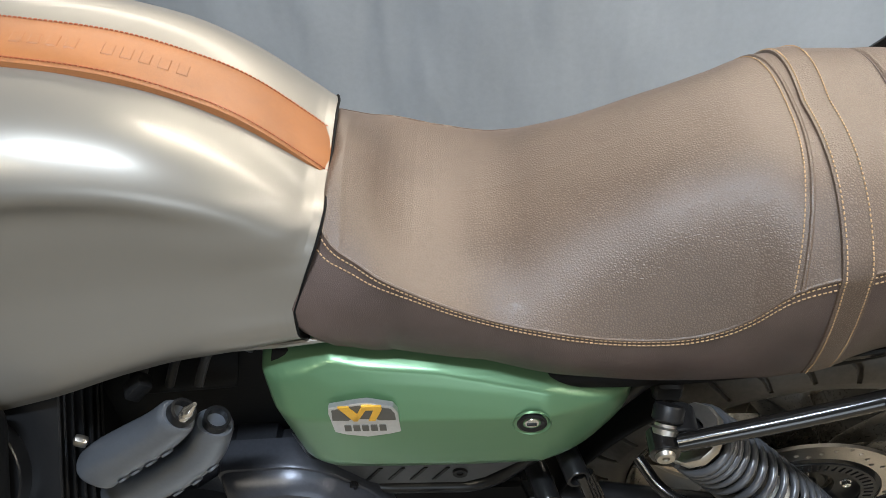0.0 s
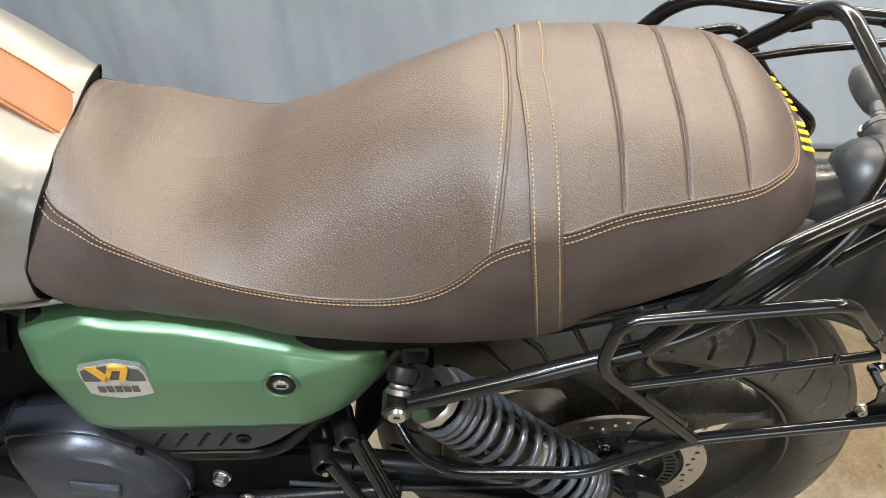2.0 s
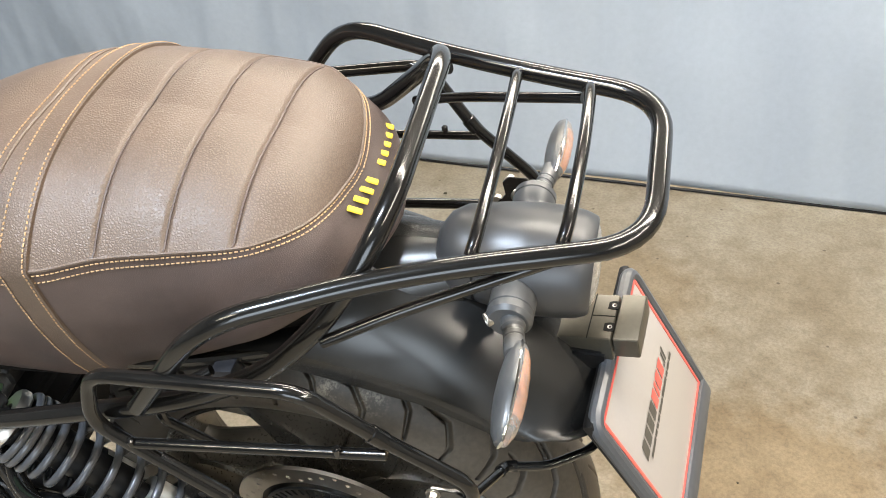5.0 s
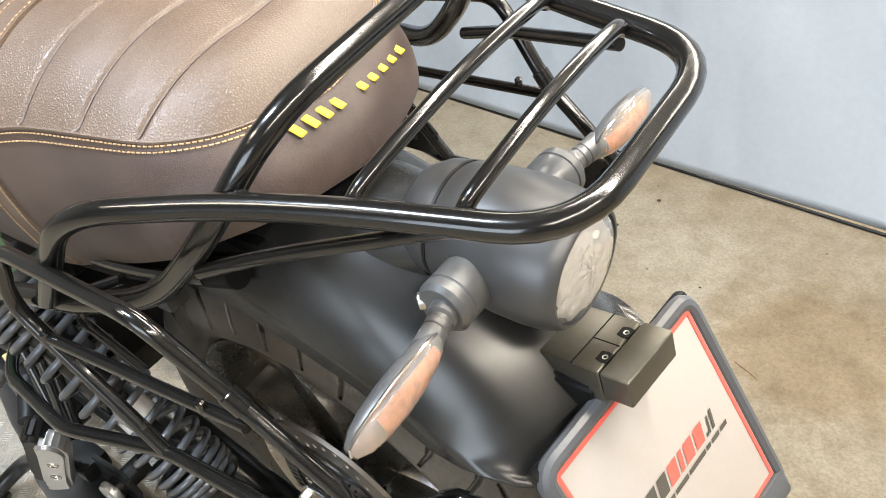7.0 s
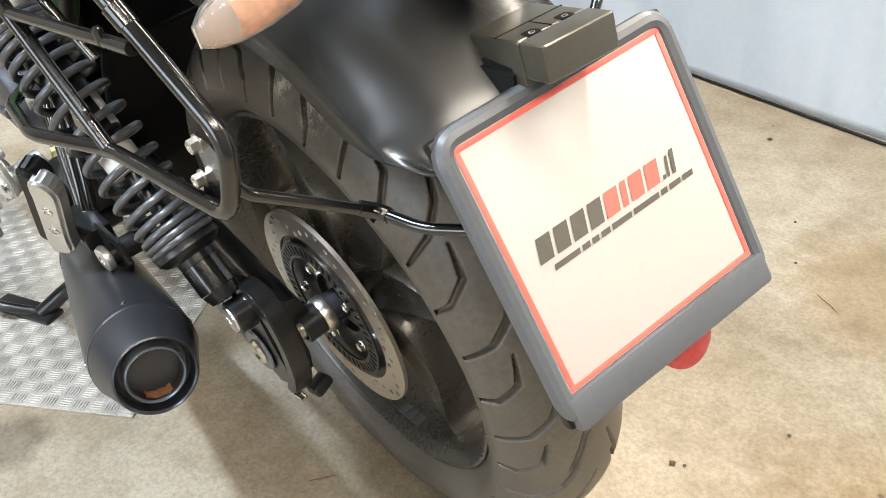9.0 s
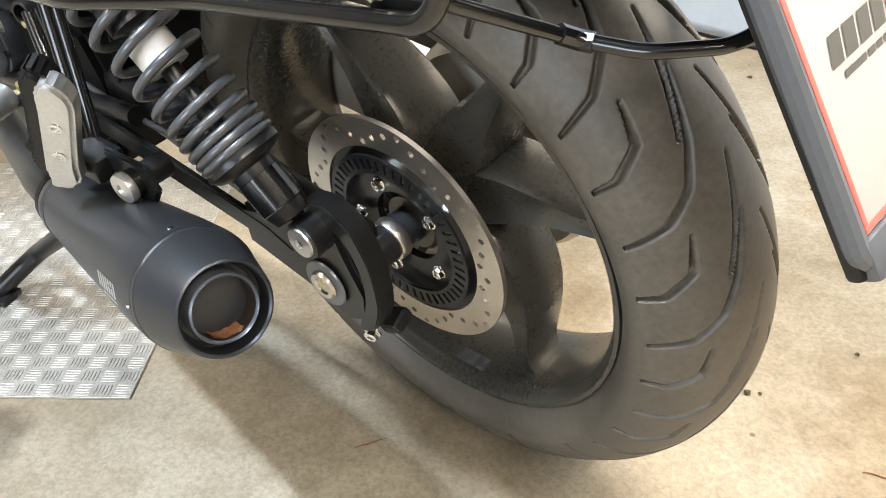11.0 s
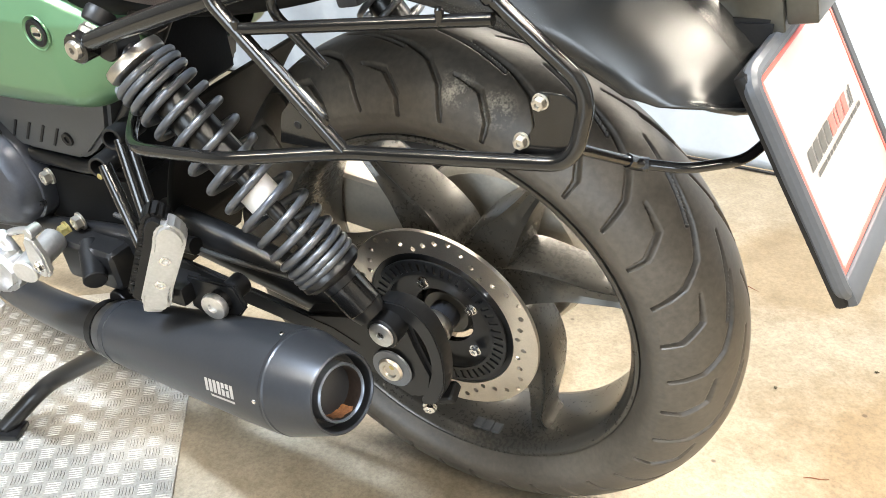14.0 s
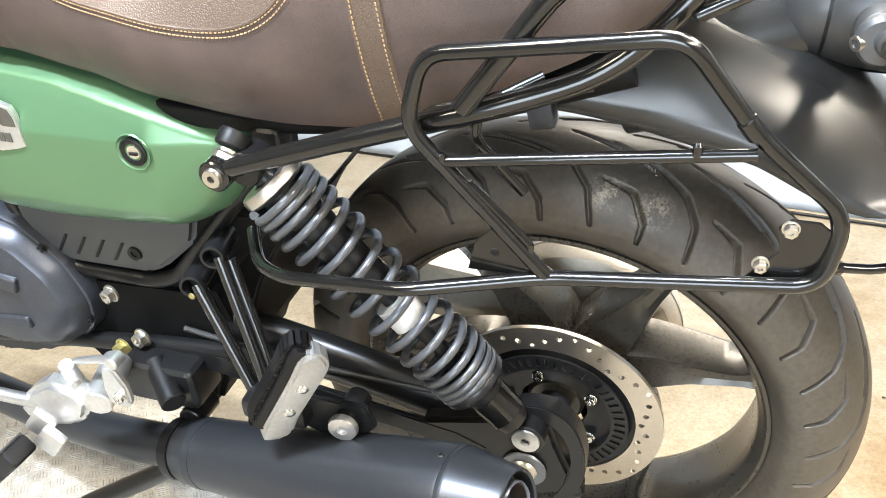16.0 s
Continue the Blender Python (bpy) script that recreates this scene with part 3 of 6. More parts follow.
def pierced_ring(r0, r1, y0, y1, count, hole, slot=None, radii=None, phase=0.0, skip=()):
    """A flat ring of steel with holes right through it."""
    bm = bmesh.new()
    step = 2 * math.pi / count
    for k in range(count):
        a0 = k * step + phase
        rc = radii[k % len(radii)] if radii else (r0 + r1) / 2
        outer = [(0, r0), (0.5, r0), (1, r0), (1, rc), (1, r1), (0.5, r1), (0, r1), (0, rc)]
        ac = a0 + step / 2
        hole_pts = []
        for j in range(8):
            q = math.atan2((outer[j][1] - rc), (outer[j][0] - 0.5) * step * rc)
            hx, hr = hole * math.cos(q), hole * math.sin(q)
            if slot:
                hx, hr = math.copysign(hole, hx) if abs(hx) > 1e-5 else 0.0, math.copysign(slot, hr) if abs(hr) > 1e-5 else 0.0
            hole_pts.append((ac + hx / rc, rc + hr))
        out_pts = [(a0 + u * step, r) for u, r in outer]

        def ring(pts, y):
            return [bm.verts.new((r * math.cos(a), y, r * math.sin(a))) for a, r in pts]
        o0, h0, o1, h1 = ring(out_pts, y0), ring(hole_pts, y0), ring(out_pts, y1), ring(hole_pts, y1)
        for j in range(8):
            i = (j + 1) % 8
            bm.faces.new((o0[j], o0[i], h0[i], h0[j])), bm.faces.new((o1[i], o1[j], h1[j], h1[i]))
            bm.faces.new((h0[j], h0[i], h1[i], h1[j]))
        for j in (0, 1):
            bm.faces.new((o0[j + 1], o0[j], o1[j], o1[j + 1]))
        for j in (4, 5):
            bm.faces.new((o0[j + 1], o0[j], o1[j], o1[j + 1]))
    bmesh.ops.remove_doubles(bm, verts=bm.verts, dist=1e-5)
    return bm


DISC_Y = -0.0758
disc = part("brake_disc", pierced_ring(0.0975, 0.1285, DISC_Y, DISC_Y + 0.005, 44, 0.0035, radii=(0.1035, 0.110, 0.117, 0.1230, 0.117, 0.110)), M_DISC, wheel, "drilled steel brake disc")
part("disc_carrier", spin(bmesh.new(), [(0.040, DISC_Y + 0.010), (0.072, DISC_Y + 0.008), (0.0985, DISC_Y + 0.003), (0.0985, DISC_Y + 0.0055), (0.072, DISC_Y + 0.016), (0.040, DISC_Y + 0.018)], (0, 0, 0), (0, 1, 0), 60, loop=True), M_SATIN, disc)
part("sensor_ring", pierced_ring(0.070, 0.090, DISC_Y - 0.004, DISC_Y - 0.0015, 48, 0.0022, 0.0062), M_SATIN, disc, "slotted black speed sensor ring")
for k in range(5):
    a = radians(k * 72 + 35)
    part("disc_bolt", hexbolt(bmesh.new(), (0.055 * math.cos(a), DISC_Y + 0.003, 0.055 * math.sin(a)), (0, -1, 0), 0.006, 0.007), M_CHROME, disc)

for o in wheel.children_recursive:
    o.data.transform(WHEEL)

# -- swing arm, axle and brake parts --
arm = part("swing_arm", sweep(bmesh.new(), rounded([(-0.50, -0.105, 0.055), (-0.30, -0.118, 0.030), (-0.12, -0.128, -0.002), (-0.02, -0.132, -0.015)], 0.08), 0.03, 20), M_SATIN, bike, "black steel swing arm")
for v in arm.data.vertices:
    v.co.y = -0.118 + (v.co.y + 0.118) * 0.75
part("arm_end", slab([(-0.14, 0.020), (-0.02, 0.052), (0.004, 0.048), (0.012, 0.02), (0.028, -0.02), (0.022, -0.052), (-0.005, -0.066), (-0.04, -0.05), (-0.14, -0.026)], -0.145, -0.113, 0.005), M_SATIN, arm)
part("axle", rod((0, -0.158, 0), (0, 0.13, 0), 0.011), M_STEEL, arm).data.transform(WHEEL)
part("axle_spacer", spin(bmesh.new(), [(0.014, -0.118), (0.019, -0.118), (0.019, -0.09), (0.022, -0.09), (0.022, -0.082), (0.019, -0.082), (0.019, -0.055), (0.014, -0.055)], (0, 0, 0), (0, 1, 0), 28, loop=True), M_CAST, arm, "dark axle spacer").data.transform(WHEEL)
part("spacer_ring", spin(bmesh.new(), [(0.0185, -0.094), (0.0215, -0.094), (0.0225, -0.091), (0.0225, -0.083), (0.0215, -0.081), (0.0185, -0.081)], (0, 0, 0), (0, 1, 0), 28, loop=True), M_STEEL, arm, "bright steel spacer ring").data.transform(WHEEL)
part("axle_nut", spin(bmesh.new(), [(0.0, 0), (0.0145, 0), (0.0155, 0.001), (0.0135, 0.0042), (0.009, 0.0042), (0.0075, 0.002), (0.0, 0.0026)], (-0.0235, -0.1500, -0.022), (0, -1, 0), 32), M_STEEL, arm, "bright axle nut with a yellow paint mark")
part("axle_washer", spin(bmesh.new(), [(0.017, 0.0), (0.024, 0.0005), (0.0255, 0.002), (0.0245, 0.004), (0.018, 0.004), (0.010, 0.0045), (0.010, 0.0)], (-0.0235, -0.1457, -0.022), (0, -1, 0), 36), M_GREYBLUE, arm, "grey recessed ring")
part("paint_mark", rod((-0.0200, -0.1515, -0.015), (-0.0200, -0.1547, -0.015), 0.0035), M_ZINC, arm)
part("shock_bolt", spin(bmesh.new(), [(0.0, 0), (0.0150, 0), (0.0158, 0.003), (0.0145, 0.008), (0.005, 0.009), (0.0045, 0.006), (0.0, 0.006)], (-0.0165, -0.160, 0.044), (0, -1, 0), 32), M_ALU, arm, "machined domed shock bolt")
part("torque_arm", slab([(p[0], p[2]) for p in even(rounded([(a, 0, b) for a, b in ((-0.034, 0.070), (0.000, 0.076), (0.028, 0.060), (0.043, 0.022), (0.043, -0.026), (0.028, -0.062), (0.004, -0.070), (0.014, -0.048), (0.026, -0.022), (0.028, 0.012), (0.015, 0.044), (-0.010, 0.058), (-0.032, 0.054))], 0.02, 5, True), 60, True)], -0.146, -0.124, 0.0015), M_SATIN, arm, "curved black brake bracket")
part("sensor_block", block((0.026, 0.026, 0.014), pose(0.026, -0.116, -0.070, 20, -25, 0), 0.006, 3), M_BLACK, arm)
part("adjuster_bolt", hexbolt(bmesh.new(), (0.012, -0.135, -0.078), (0.3, -1, -0.2), 0.007, 0.008), M_CHROME, arm)
part("far_arm", block((0.46, 0.07, 0.085), pose(-0.25, 0.115, 0.02, 0, 6, 0), 0.012, 3), M_DRIVE, arm, "grey shaft drive housing")
bevel = part("bevel_box", spin(bmesh.new(), [(0.0, 0.058), (0.050, 0.058), (0.053, 0.064), (0.060, 0.066), (0.064, 0.060), (0.100, 0.062), (0.117, 0.068), (0.124, 0.078), (0.126, 0.090), (0.1275, 0.091), (0.1275, 0.096), (0.125, 0.097), (0.122, 0.120), (0.105, 0.142), (0.0, 0.152)], (0, 0, 0), (0, 1, 0), 64), M_DRIVE, arm, "grey final drive housing")
bevel.data.transform(WHEEL)
part("brake_hose", tube([(-0.02, -0.10, 0.02), (-0.08, -0.115, 0.035), (-0.30, -0.13, 0.055), (-0.44, -0.13, 0.075)], 0.0035, 0.05, 10), M_CABLE, arm)
part("arm_rib", slab([(-0.42, 0.060), (-0.10, 0.012), (-0.06, -0.005), (-0.10, -0.012), (-0.42, 0.030)], -0.146, -0.138, 0.002), M_SATIN, arm)


def shock(sign):
    """A rear shock absorber: body, collar, clevis and a coil that is closer wound at both ends."""
    top, low = Vector((-0.264, -0.182, 0.350)), Vector((-0.0165, -0.156, 0.044))
    if sign > 0:
        top, low = far(top), far(low)
    thing = empty("shock_absorber")
    thing.parent = bike
    thing["label"] = "black shock absorber with a dark grey coil spring"
    ax = (low - top).normalized()
    u = ax.orthogonal().normalized()
    v = ax.cross(u)
    at = lambda s: top + ax * s
    turns, s0, s1 = 16.0, 0.036, 0.300
    n = 420
    line = []
    for k in range(n):
        t = k / (n - 1)
        s = s0 + (s1 - s0) * (t - 0.095 * math.sin(2 * math.pi * t))
        r = 0.0330 + 0.0015 * math.sin(math.pi * t)
        a = 2 * math.pi * turns * t
        line.append(at(s) + (u * math.cos(a) + v * math.sin(a)) * r)
    part("coil_spring", sweep(bmesh.new(), line, 0.0044, 9), M_SPRING, thing, sharp=80)
    part("damper_body", spin(bmesh.new(), [(0.0, 0.03), (0.0205, 0.03), (0.0205, 0.17), (0.012, 0.172), (0.009, 0.175), (0.009, 0.30), (0.0, 0.30)], top, ax, 28), M_SATIN, thing)
    part("label_band", spin(bmesh.new(), [(0.0209, 0.125), (0.0209, 0.166)], top, ax, 20, 40, 150), M_WHITE, thing, "white sticker")
    part("label_low", spin(bmesh.new(), [(0.0, 0.186), (0.0195, 0.186), (0.0195, 0.214), (0.0, 0.214)], top, ax, 24), M_WHITE, thing, "white sticker band")
    part("preload_collar", spin(bmesh.new(), [(0.016, 0.020), (0.031, 0.020), (0.033, 0.024), (0.033, 0.030), (0.030, 0.033), (0.016, 0.037)], top, ax, 12, loop=True), M_STEEL, thing, "bare metal preload collar")
    part("lower_cup", spin(bmesh.new(), [(0.0, 0.300), (0.034, 0.300), (0.036, 0.303), (0.036, 0.309), (0.030, 0.315), (0.021, 0.318), (0.020, 0.362), (0.017, 0.372), (0.0, 0.374)], top, ax, 28), M_SATIN, thing)
    part("upper_eye", rod(at(0.0) + Vector((0, 0.016, 0)), at(0.0) - Vector((0, 0.016, 0)), 0.017), M_SATIN, thing)
    part("upper_neck", rod(at(0.0), at(0.03), 0.012), M_SATIN, thing)
    part("lower_eye", rod(low + Vector((0, 0.018, 0)), low - Vector((0, 0.010, 0)), 0.019), M_SATIN, thing)
    part("knurled_sleeve", rod(at(0.325), at(0.36), 0.0212, 28), M_TUBE, thing, "glossy black sleeve")


shock(-1), shock(1)

# -- muffler --
MUF_T, MUF_F = Vector((0.0, -0.260, 0.050)), Vector((-0.485, -0.185, -0.078))


def muffler():
    thing = empty("muffler")
    thing.parent = bike
    thing["label"] = "satin black conical muffler with an open tip"
    ax = (MUF_F - MUF_T).normalized()
    spun = lambda prof, seg=56, **k: spin(bmesh.new(), prof, MUF_T, ax, seg, **k)
    part("shell", spun([(0.0555, 0.0625), (0.0560, 0.066), (0.0550, 0.12), (0.0495, 0.25), (0.0425, 0.40), (0.0400, 0.44), (0.0365, 0.448), (0.0, 0.45)]), M_MUFF, thing)
    part("end_cone", spun([(0.0555, 0.062), (0.0555, 0.058), (0.0545, 0.056), (0.0425, 0.004), (0.0412, 0.001), (0.0395, 0.0), (0.0380, 0.002), (0.0375, 0.02), (0.0335, 0.022), (0.0, 0.024)]), M_MUFF, thing, sharp=12)
    part("inner_pipe", spun([(0.0268, 0.003), (0.0282, 0.001), (0.0298, 0.003), (0.0298, 0.05), (0.0268, 0.05)], loop=True), M_GREYBLUE, thing)
    part("baffle", spun([(0.0267, 0.004), (0.0267, 0.11), (0.0, 0.112)]), M_SOOT, thing, "sooty inside of the pipe")
    part("inner_sleeve", spun([(0.0185, 0.042), (0.0200, 0.040), (0.0215, 0.042), (0.0215, 0.10), (0.0185, 0.10)], loop=True), M_SOOT, thing)
    rng = random.Random(9)
    ringpts = []
    for k in range(9):
        for j in range(7):
            a = radians(225 + 62 * k / 8 + rng.uniform(-3, 3))
            dep = 0.006 + 0.030 * j / 6 + rng.uniform(-0.002, 0.002)
            up0 = (Vector((0, 0, 1)) - ax * ax.z).normalized()
            ringpts.append(MUF_T + ax * dep + (ax.cross(up0) * math.cos(a) + up0 * math.sin(a)) * (0.0258 - rng.uniform(0, 0.0012)))
    fast_part("rust_patch", ringpts, grid_faces(9, 7), M_RUST, thing, "flaking rust inside the pipe", sharp=80)
    part("strap", spun([(0.0405, 0.405), (0.0428, 0.406), (0.0428, 0.418), (0.0400, 0.419)], loop=True), M_MUFF, thing)
    part("clamp", spun([(0.030, 0.448), (0.0385, 0.449), (0.0385, 0.464), (0.030, 0.465)], loop=True), M_BLACK, thing)
    tail = MUF_T + ax * 0.45
    part("header_pipe", tube([tail, tail + ax * 0.12, tail + ax * 0.30 + Vector((0, 0.02, -0.01)), tail + ax * 0.6 + Vector((0, 0.05, 0.02))], 0.027, 0.1, 24), M_MUFF, thing)
    for s, a in ((0.070, 95), (0.070, 15), (0.070, 175)):
        d = Vector((0, 0, 1)) - ax * ax.z
        d.normalize()
        e = ax.cross(d)
        q = d * math.sin(radians(a)) - e * math.cos(radians(a))
        part("rivet", spin(bmesh.new(), [(0.0, 0.0018), (0.002, 0.0015), (0.0032, 0.0)], MUF_T + ax * s + q * 0.0555, q, 12), M_CHROME, thing)
    # printed mark: slanting strokes and a thin line below
    up = (Vector((0, 0, 1)) - ax * ax.z).normalized()
    out = ax.cross(up)
    if out.y > 0:
        out = -out
    bm = bmesh.new()
    for k in range(7):
        s, w = 0.158 - 0.0078 * k, 0.0056
        for a0, a1 in ((9, 24),):
            vs = []
            for ss, aa in ((s, a0), (s - w, a0), (s - w, a1), (s, a1)):
                r = 0.0566 - (ss - 0.066) * 0.030
                q = out * math.cos(radians(aa)) + up * math.sin(radians(aa))
                vs.append(bm.verts.new(MUF_T + ax * (ss - 0.0) + q * (r + 0.0004)))
            bm.faces.new(vs)
    part("printed_mark", bm, M_BADGE, thing, "silver printed strokes")
    bm = bmesh.new()
    for a0, a1 in ((3.0, 6.0),):
        vs = []
        for ss, aa in ((0.150, a0), (0.106, a0), (0.106, a1), (0.150, a1)):
            r = 0.0566 - (ss - 0.066) * 0.030
            q = out * math.cos(radians(aa)) + up * math.sin(radians(aa))
            vs.append(bm.verts.new(MUF_T + ax * ss + q * (r + 0.0004)))
        bm.faces.new(vs)
    part("printed_line", bm, M_BADGE, thing)
    part("hanger_bracket", slab([(-0.245, 0.085), (-0.175, 0.088), (-0.165, 0.062), (-0.20, 0.02), (-0.25, 0.04)], -0.205, -0.198, 0.002), M_SATIN, thing)


muffler()


def far_muffler():
    thing = empty("muffler")
    thing.parent = bike
    thing["label"] = "satin black muffler on the far side of the wheel"
    tip, front = far(MUF_T), far(MUF_F)
    ax = (front - tip).normalized()
    part("shell", spin(bmesh.new(), [(0.0555, 0.0625), (0.0560, 0.066), (0.0550, 0.12), (0.0495, 0.25), (0.0425, 0.40), (0.0365, 0.448), (0.0, 0.45)], tip, ax, 48), M_MUFF, thing)
    part("end_cone", spin(bmesh.new(), [(0.0555, 0.062), (0.0545, 0.056), (0.0425, 0.004), (0.0395, 0.0), (0.0375, 0.02), (0.0, 0.024)], tip, ax, 48), M_MUFF, thing, sharp=12)
    part("header_pipe", tube([tip + ax * 0.45, tip + ax * 0.8, tip + ax * 1.0], 0.027, 0.1, 20), M_MUFF, thing)


far_muffler()
part("muffler_bolt", spin(bmesh.new(), [(0.0, 0), (0.0155, 0), (0.0165, 0.003), (0.0150, 0.008), (0.006, 0.009), (0.005, 0.006), (0.0, 0.006)], (-0.197, -0.214, 0.066), (0.1, -1, 0), 28), M_ALU, bike, "machined muffler mounting bolt")
part("muffler_bush", rod((-0.197, -0.17, 0.066), (-0.197, -0.215, 0.066), 0.0135), M_BLACK, bike)

# -- seat --
SEAM_X = [-0.588, -0.592, -0.592, -0.581, -0.561, -0.536, -0.489, -0.441, -0.388, -0.339, -0.288, -0.253, -0.223, -0.191, -0.156, -0.123, -0.077, -0.022, 0.031, 0.055, 0.075, 0.087, 0.094, 0.096]
SEAM_W = [0.0, 0.050, 0.086, 0.103, 0.113, 0.126, 0.137, 0.144, 0.153, 0.155, 0.156, 0.156, 0.156, 0.156, 0.155, 0.151, 0.138, 0.128, 0.117, 0.103, 0.083, 0.055, 0.022, 0.0]
SEAM_Z = [0.562, 0.561, 0.553, 0.540, 0.529, 0.518, 0.499, 0.483, 0.476, 0.468, 0.467, 0.474, 0.492, 0.526, 0.541, 0.544, 0.551, 0.555, 0.557, 0.556, 0.555, 0.553, 0.552, 0.552]
CREST_X = [-0.60, -0.565, -0.53, -0.48, -0.43, -0.35, -0.29, -0.23, -0.20, -0.17, -0.12, -0.07, -0.01, 0.03, 0.10]
CREST_Z = [0.588, 0.567, 0.526, 0.508, 0.514, 0.550, 0.577, 0.599, 0.604, 0.602, 0.604, 0.602, 0.596, 0.589, 0.578]
HEM_X = [-0.60, -0.57, -0.509, -0.402, -0.292, -0.237, -0.182, -0.134, -0.078, -0.029, 0.017, 0.058, 0.10, 0.13]
HEM_Z = [0.430, 0.424, 0.414, 0.391, 0.376, 0.373, 0.376, 0.386, 0.406, 0.426, 0.448, 0.474, 0.492, 0.500]
seam = even(smooth_line(np.stack([SEAM_X, SEAM_W, SEAM_Z], 1), 1200), 880)
PLEATS = (-0.080, -0.023, 0.031)
I_MID = int(np.argmin(np.abs(seam[:400, 0] + 0.50)))


def hem_of(p):
    x, w, z = p
    k = np.interp(x, [-0.59, -0.58, -0.53, -0.45, -0.2, -0.1, 0.0, 0.03, 0.1], [1.24, 1.2, 0.97, 0.88, 0.86, 0.90, 1.0, 1.06, 1.08])
    bx = x + np.interp(x, [-0.59, -0.56, -0.5, -0.02, 0.03, 0.07, 0.096], [-0.016, -0.012, 0.0, 0.0, 0.012, 0.026, 0.034])
    return np.array([bx, w * k, curve_at(bx, HEM_X, HEM_Z)])


def top_round(x, u):
    p = float(np.interp(x, [-0.60, -0.57, -0.5, -0.4, -0.3, -0.19, -0.1, 0.05], [2.8, 2.0, 2.2, 2.8, 3.2, 3.0, 2.7, 2.6]))
    return 1 - (1 - u) ** p


def seat_point(p, u):
    """u from 0 at the hem over 1 at the seam to 2 at the middle line."""
    if u <= 1:
        a = hem_of(p)
        q = a * (1 - u) + p * u
        front = max(0.0, min(1.0, (-0.515 - p[0]) / 0.06))
        swell = math.sin(math.pi * min(1, u * 1.02))
        q[1] *= 1 + (0.055 + 0.022 * front) * swell
        q[0] -= 0.0405 * front * swell * min(1, p[1] / 0.09)
        q[0] += 0.008 * swell * max(0.0, min(1.0, (p[0] - 0.03) / 0.05))
        if u < 0.06:
            q[1] *= 0.985
        return q
    t = u - 1
    cx = min(max(p[0], -0.575), 0.035)
    cz = curve_at(cx, CREST_X, CREST_Z)
    q = np.array([p[0] * (1 - t) + cx * t, p[1] * (1 - t), p[2] + (cz - p[2]) * top_round(p[0], t)])
    # lift over the line where the rider's part meets the pillion's
    for px in PLEATS:
        d = abs(q[0] - px)
        if d < 0.014 and t > 0.01:
            q[2] -= 0.0030 * math.exp(-(d / 0.0022) ** 2) * min(1, t * 25)
    if -0.110 < q[0] < 0.06:
        m = min(abs(q[0] - px) for px in PLEATS)
        q[2] += 0.0016 * min(1, m / 0.025) * min(1, t * 5) * min(1, (q[0] + 0.110) / 0.03) * min(1, (0.06 - q[0]) / 0.03)
    return q


def far_lift(x):
    """How much higher the far half of the seat stands, by its width."""
    return float(np.interp(x, [-0.60, -0.50, -0.40, -0.30, -0.22, -0.17, -0.12, -0.06], [-0.06, -0.10, -0.07, -0.06, -0.01, 0.03, 0.08, 0.12]))


def mirrored_sheet(us, name, material, lift=0.0, label=""):
    n = len(seam)
    rows = [[seat_point(p, u) for u in us] for p in seam]
    loop = [(r, 1) for r in rows] + [(r, -1) for r in rows[-2:0:-1]]
    verts = [(q[0], YC - s * q[1], q[2] + (far_lift(q[0]) * q[1] if s < 0 else 0.0)) for r, s in loop for q in r]
    return verts, grid_faces(len(loop), len(us), False, True)


seat = empty("seat")
seat.parent = bike
seat["label"] = "brown leather two-part seat with sand-coloured stitching"
v, f = mirrored_sheet([0, 0.03, 0.08, 0.2, 0.35, 0.5, 0.65, 0.8, 0.92, 0.985, 1.0], "side", M_SIDE)
fast_part("side_panel", v, f, M_SIDE, seat, "smooth dark brown leather side", sharp=70)
us = [1.0, 1.015] + [1 + 0.03 + 0.97 * (k / 33) ** 1.15 for k in range(34)]
v, f = mirrored_sheet(us, "top", M_SEAT)
fast_part("cushion_top", v, f, M_SEAT, seat, "grained brown leather top with stitched pleats", sharp=70)
v, f = mirrored_sheet([0.0], "x", M_SIDE)
base_ring = [(a[0], a[1], a[2] + 0.002) for a in v]
bm = bmesh.new()
bm.faces.new([bm.verts.new(a) for a in base_ring])
part("seat_base", bm, M_BLACK, seat, "black seat base")

# raised bead of leather along the seam, and stitches
def stitches(bm, line, pitch, length, r, up):
    line = even(line, max(3, int(np.sum(np.linalg.norm(np.diff(np.array(line), axis=0), axis=1)) / pitch)))
    for a, b in zip(line[:-1], line[1:]):
        a, b = Vector(a), Vector(b)
        c, d = (a + b) / 2, (b - a).normalized() * length / 2
        n = up.normalized()
        s = d.cross(n).normalized() * r
        top = [c - d * 0.8 - s + n * r, c + d * 0.8 - s + n * r, c + d * 0.8 + s + n * r, c - d * 0.8 + s + n * r]
        low = [c - d - s * 1.5 - n * r, c + d - s * 1.5 - n * r, c + d + s * 1.5 - n * r, c - d + s * 1.5 - n * r]
        t, l = [bm.verts.new(q) for q in top], [bm.verts.new(q) for q in low]
        bm.faces.new(t)
        for k in range(4):
            bm.faces.new((l[k], l[(k + 1) % 4], t[(k + 1) % 4], t[k]))


def seat_line(u, lift, i0, i1, side):
    out = []
    for p in seam[i0:i1]:
        q = seat_point(p, u)
        out.append((q[0] - 0.0, YC - side * (q[1] + lift * 0.7), q[2] + lift * 0.7 + (far_lift(q[0]) * q[1] if side < 0 else 0.0)))
    return out


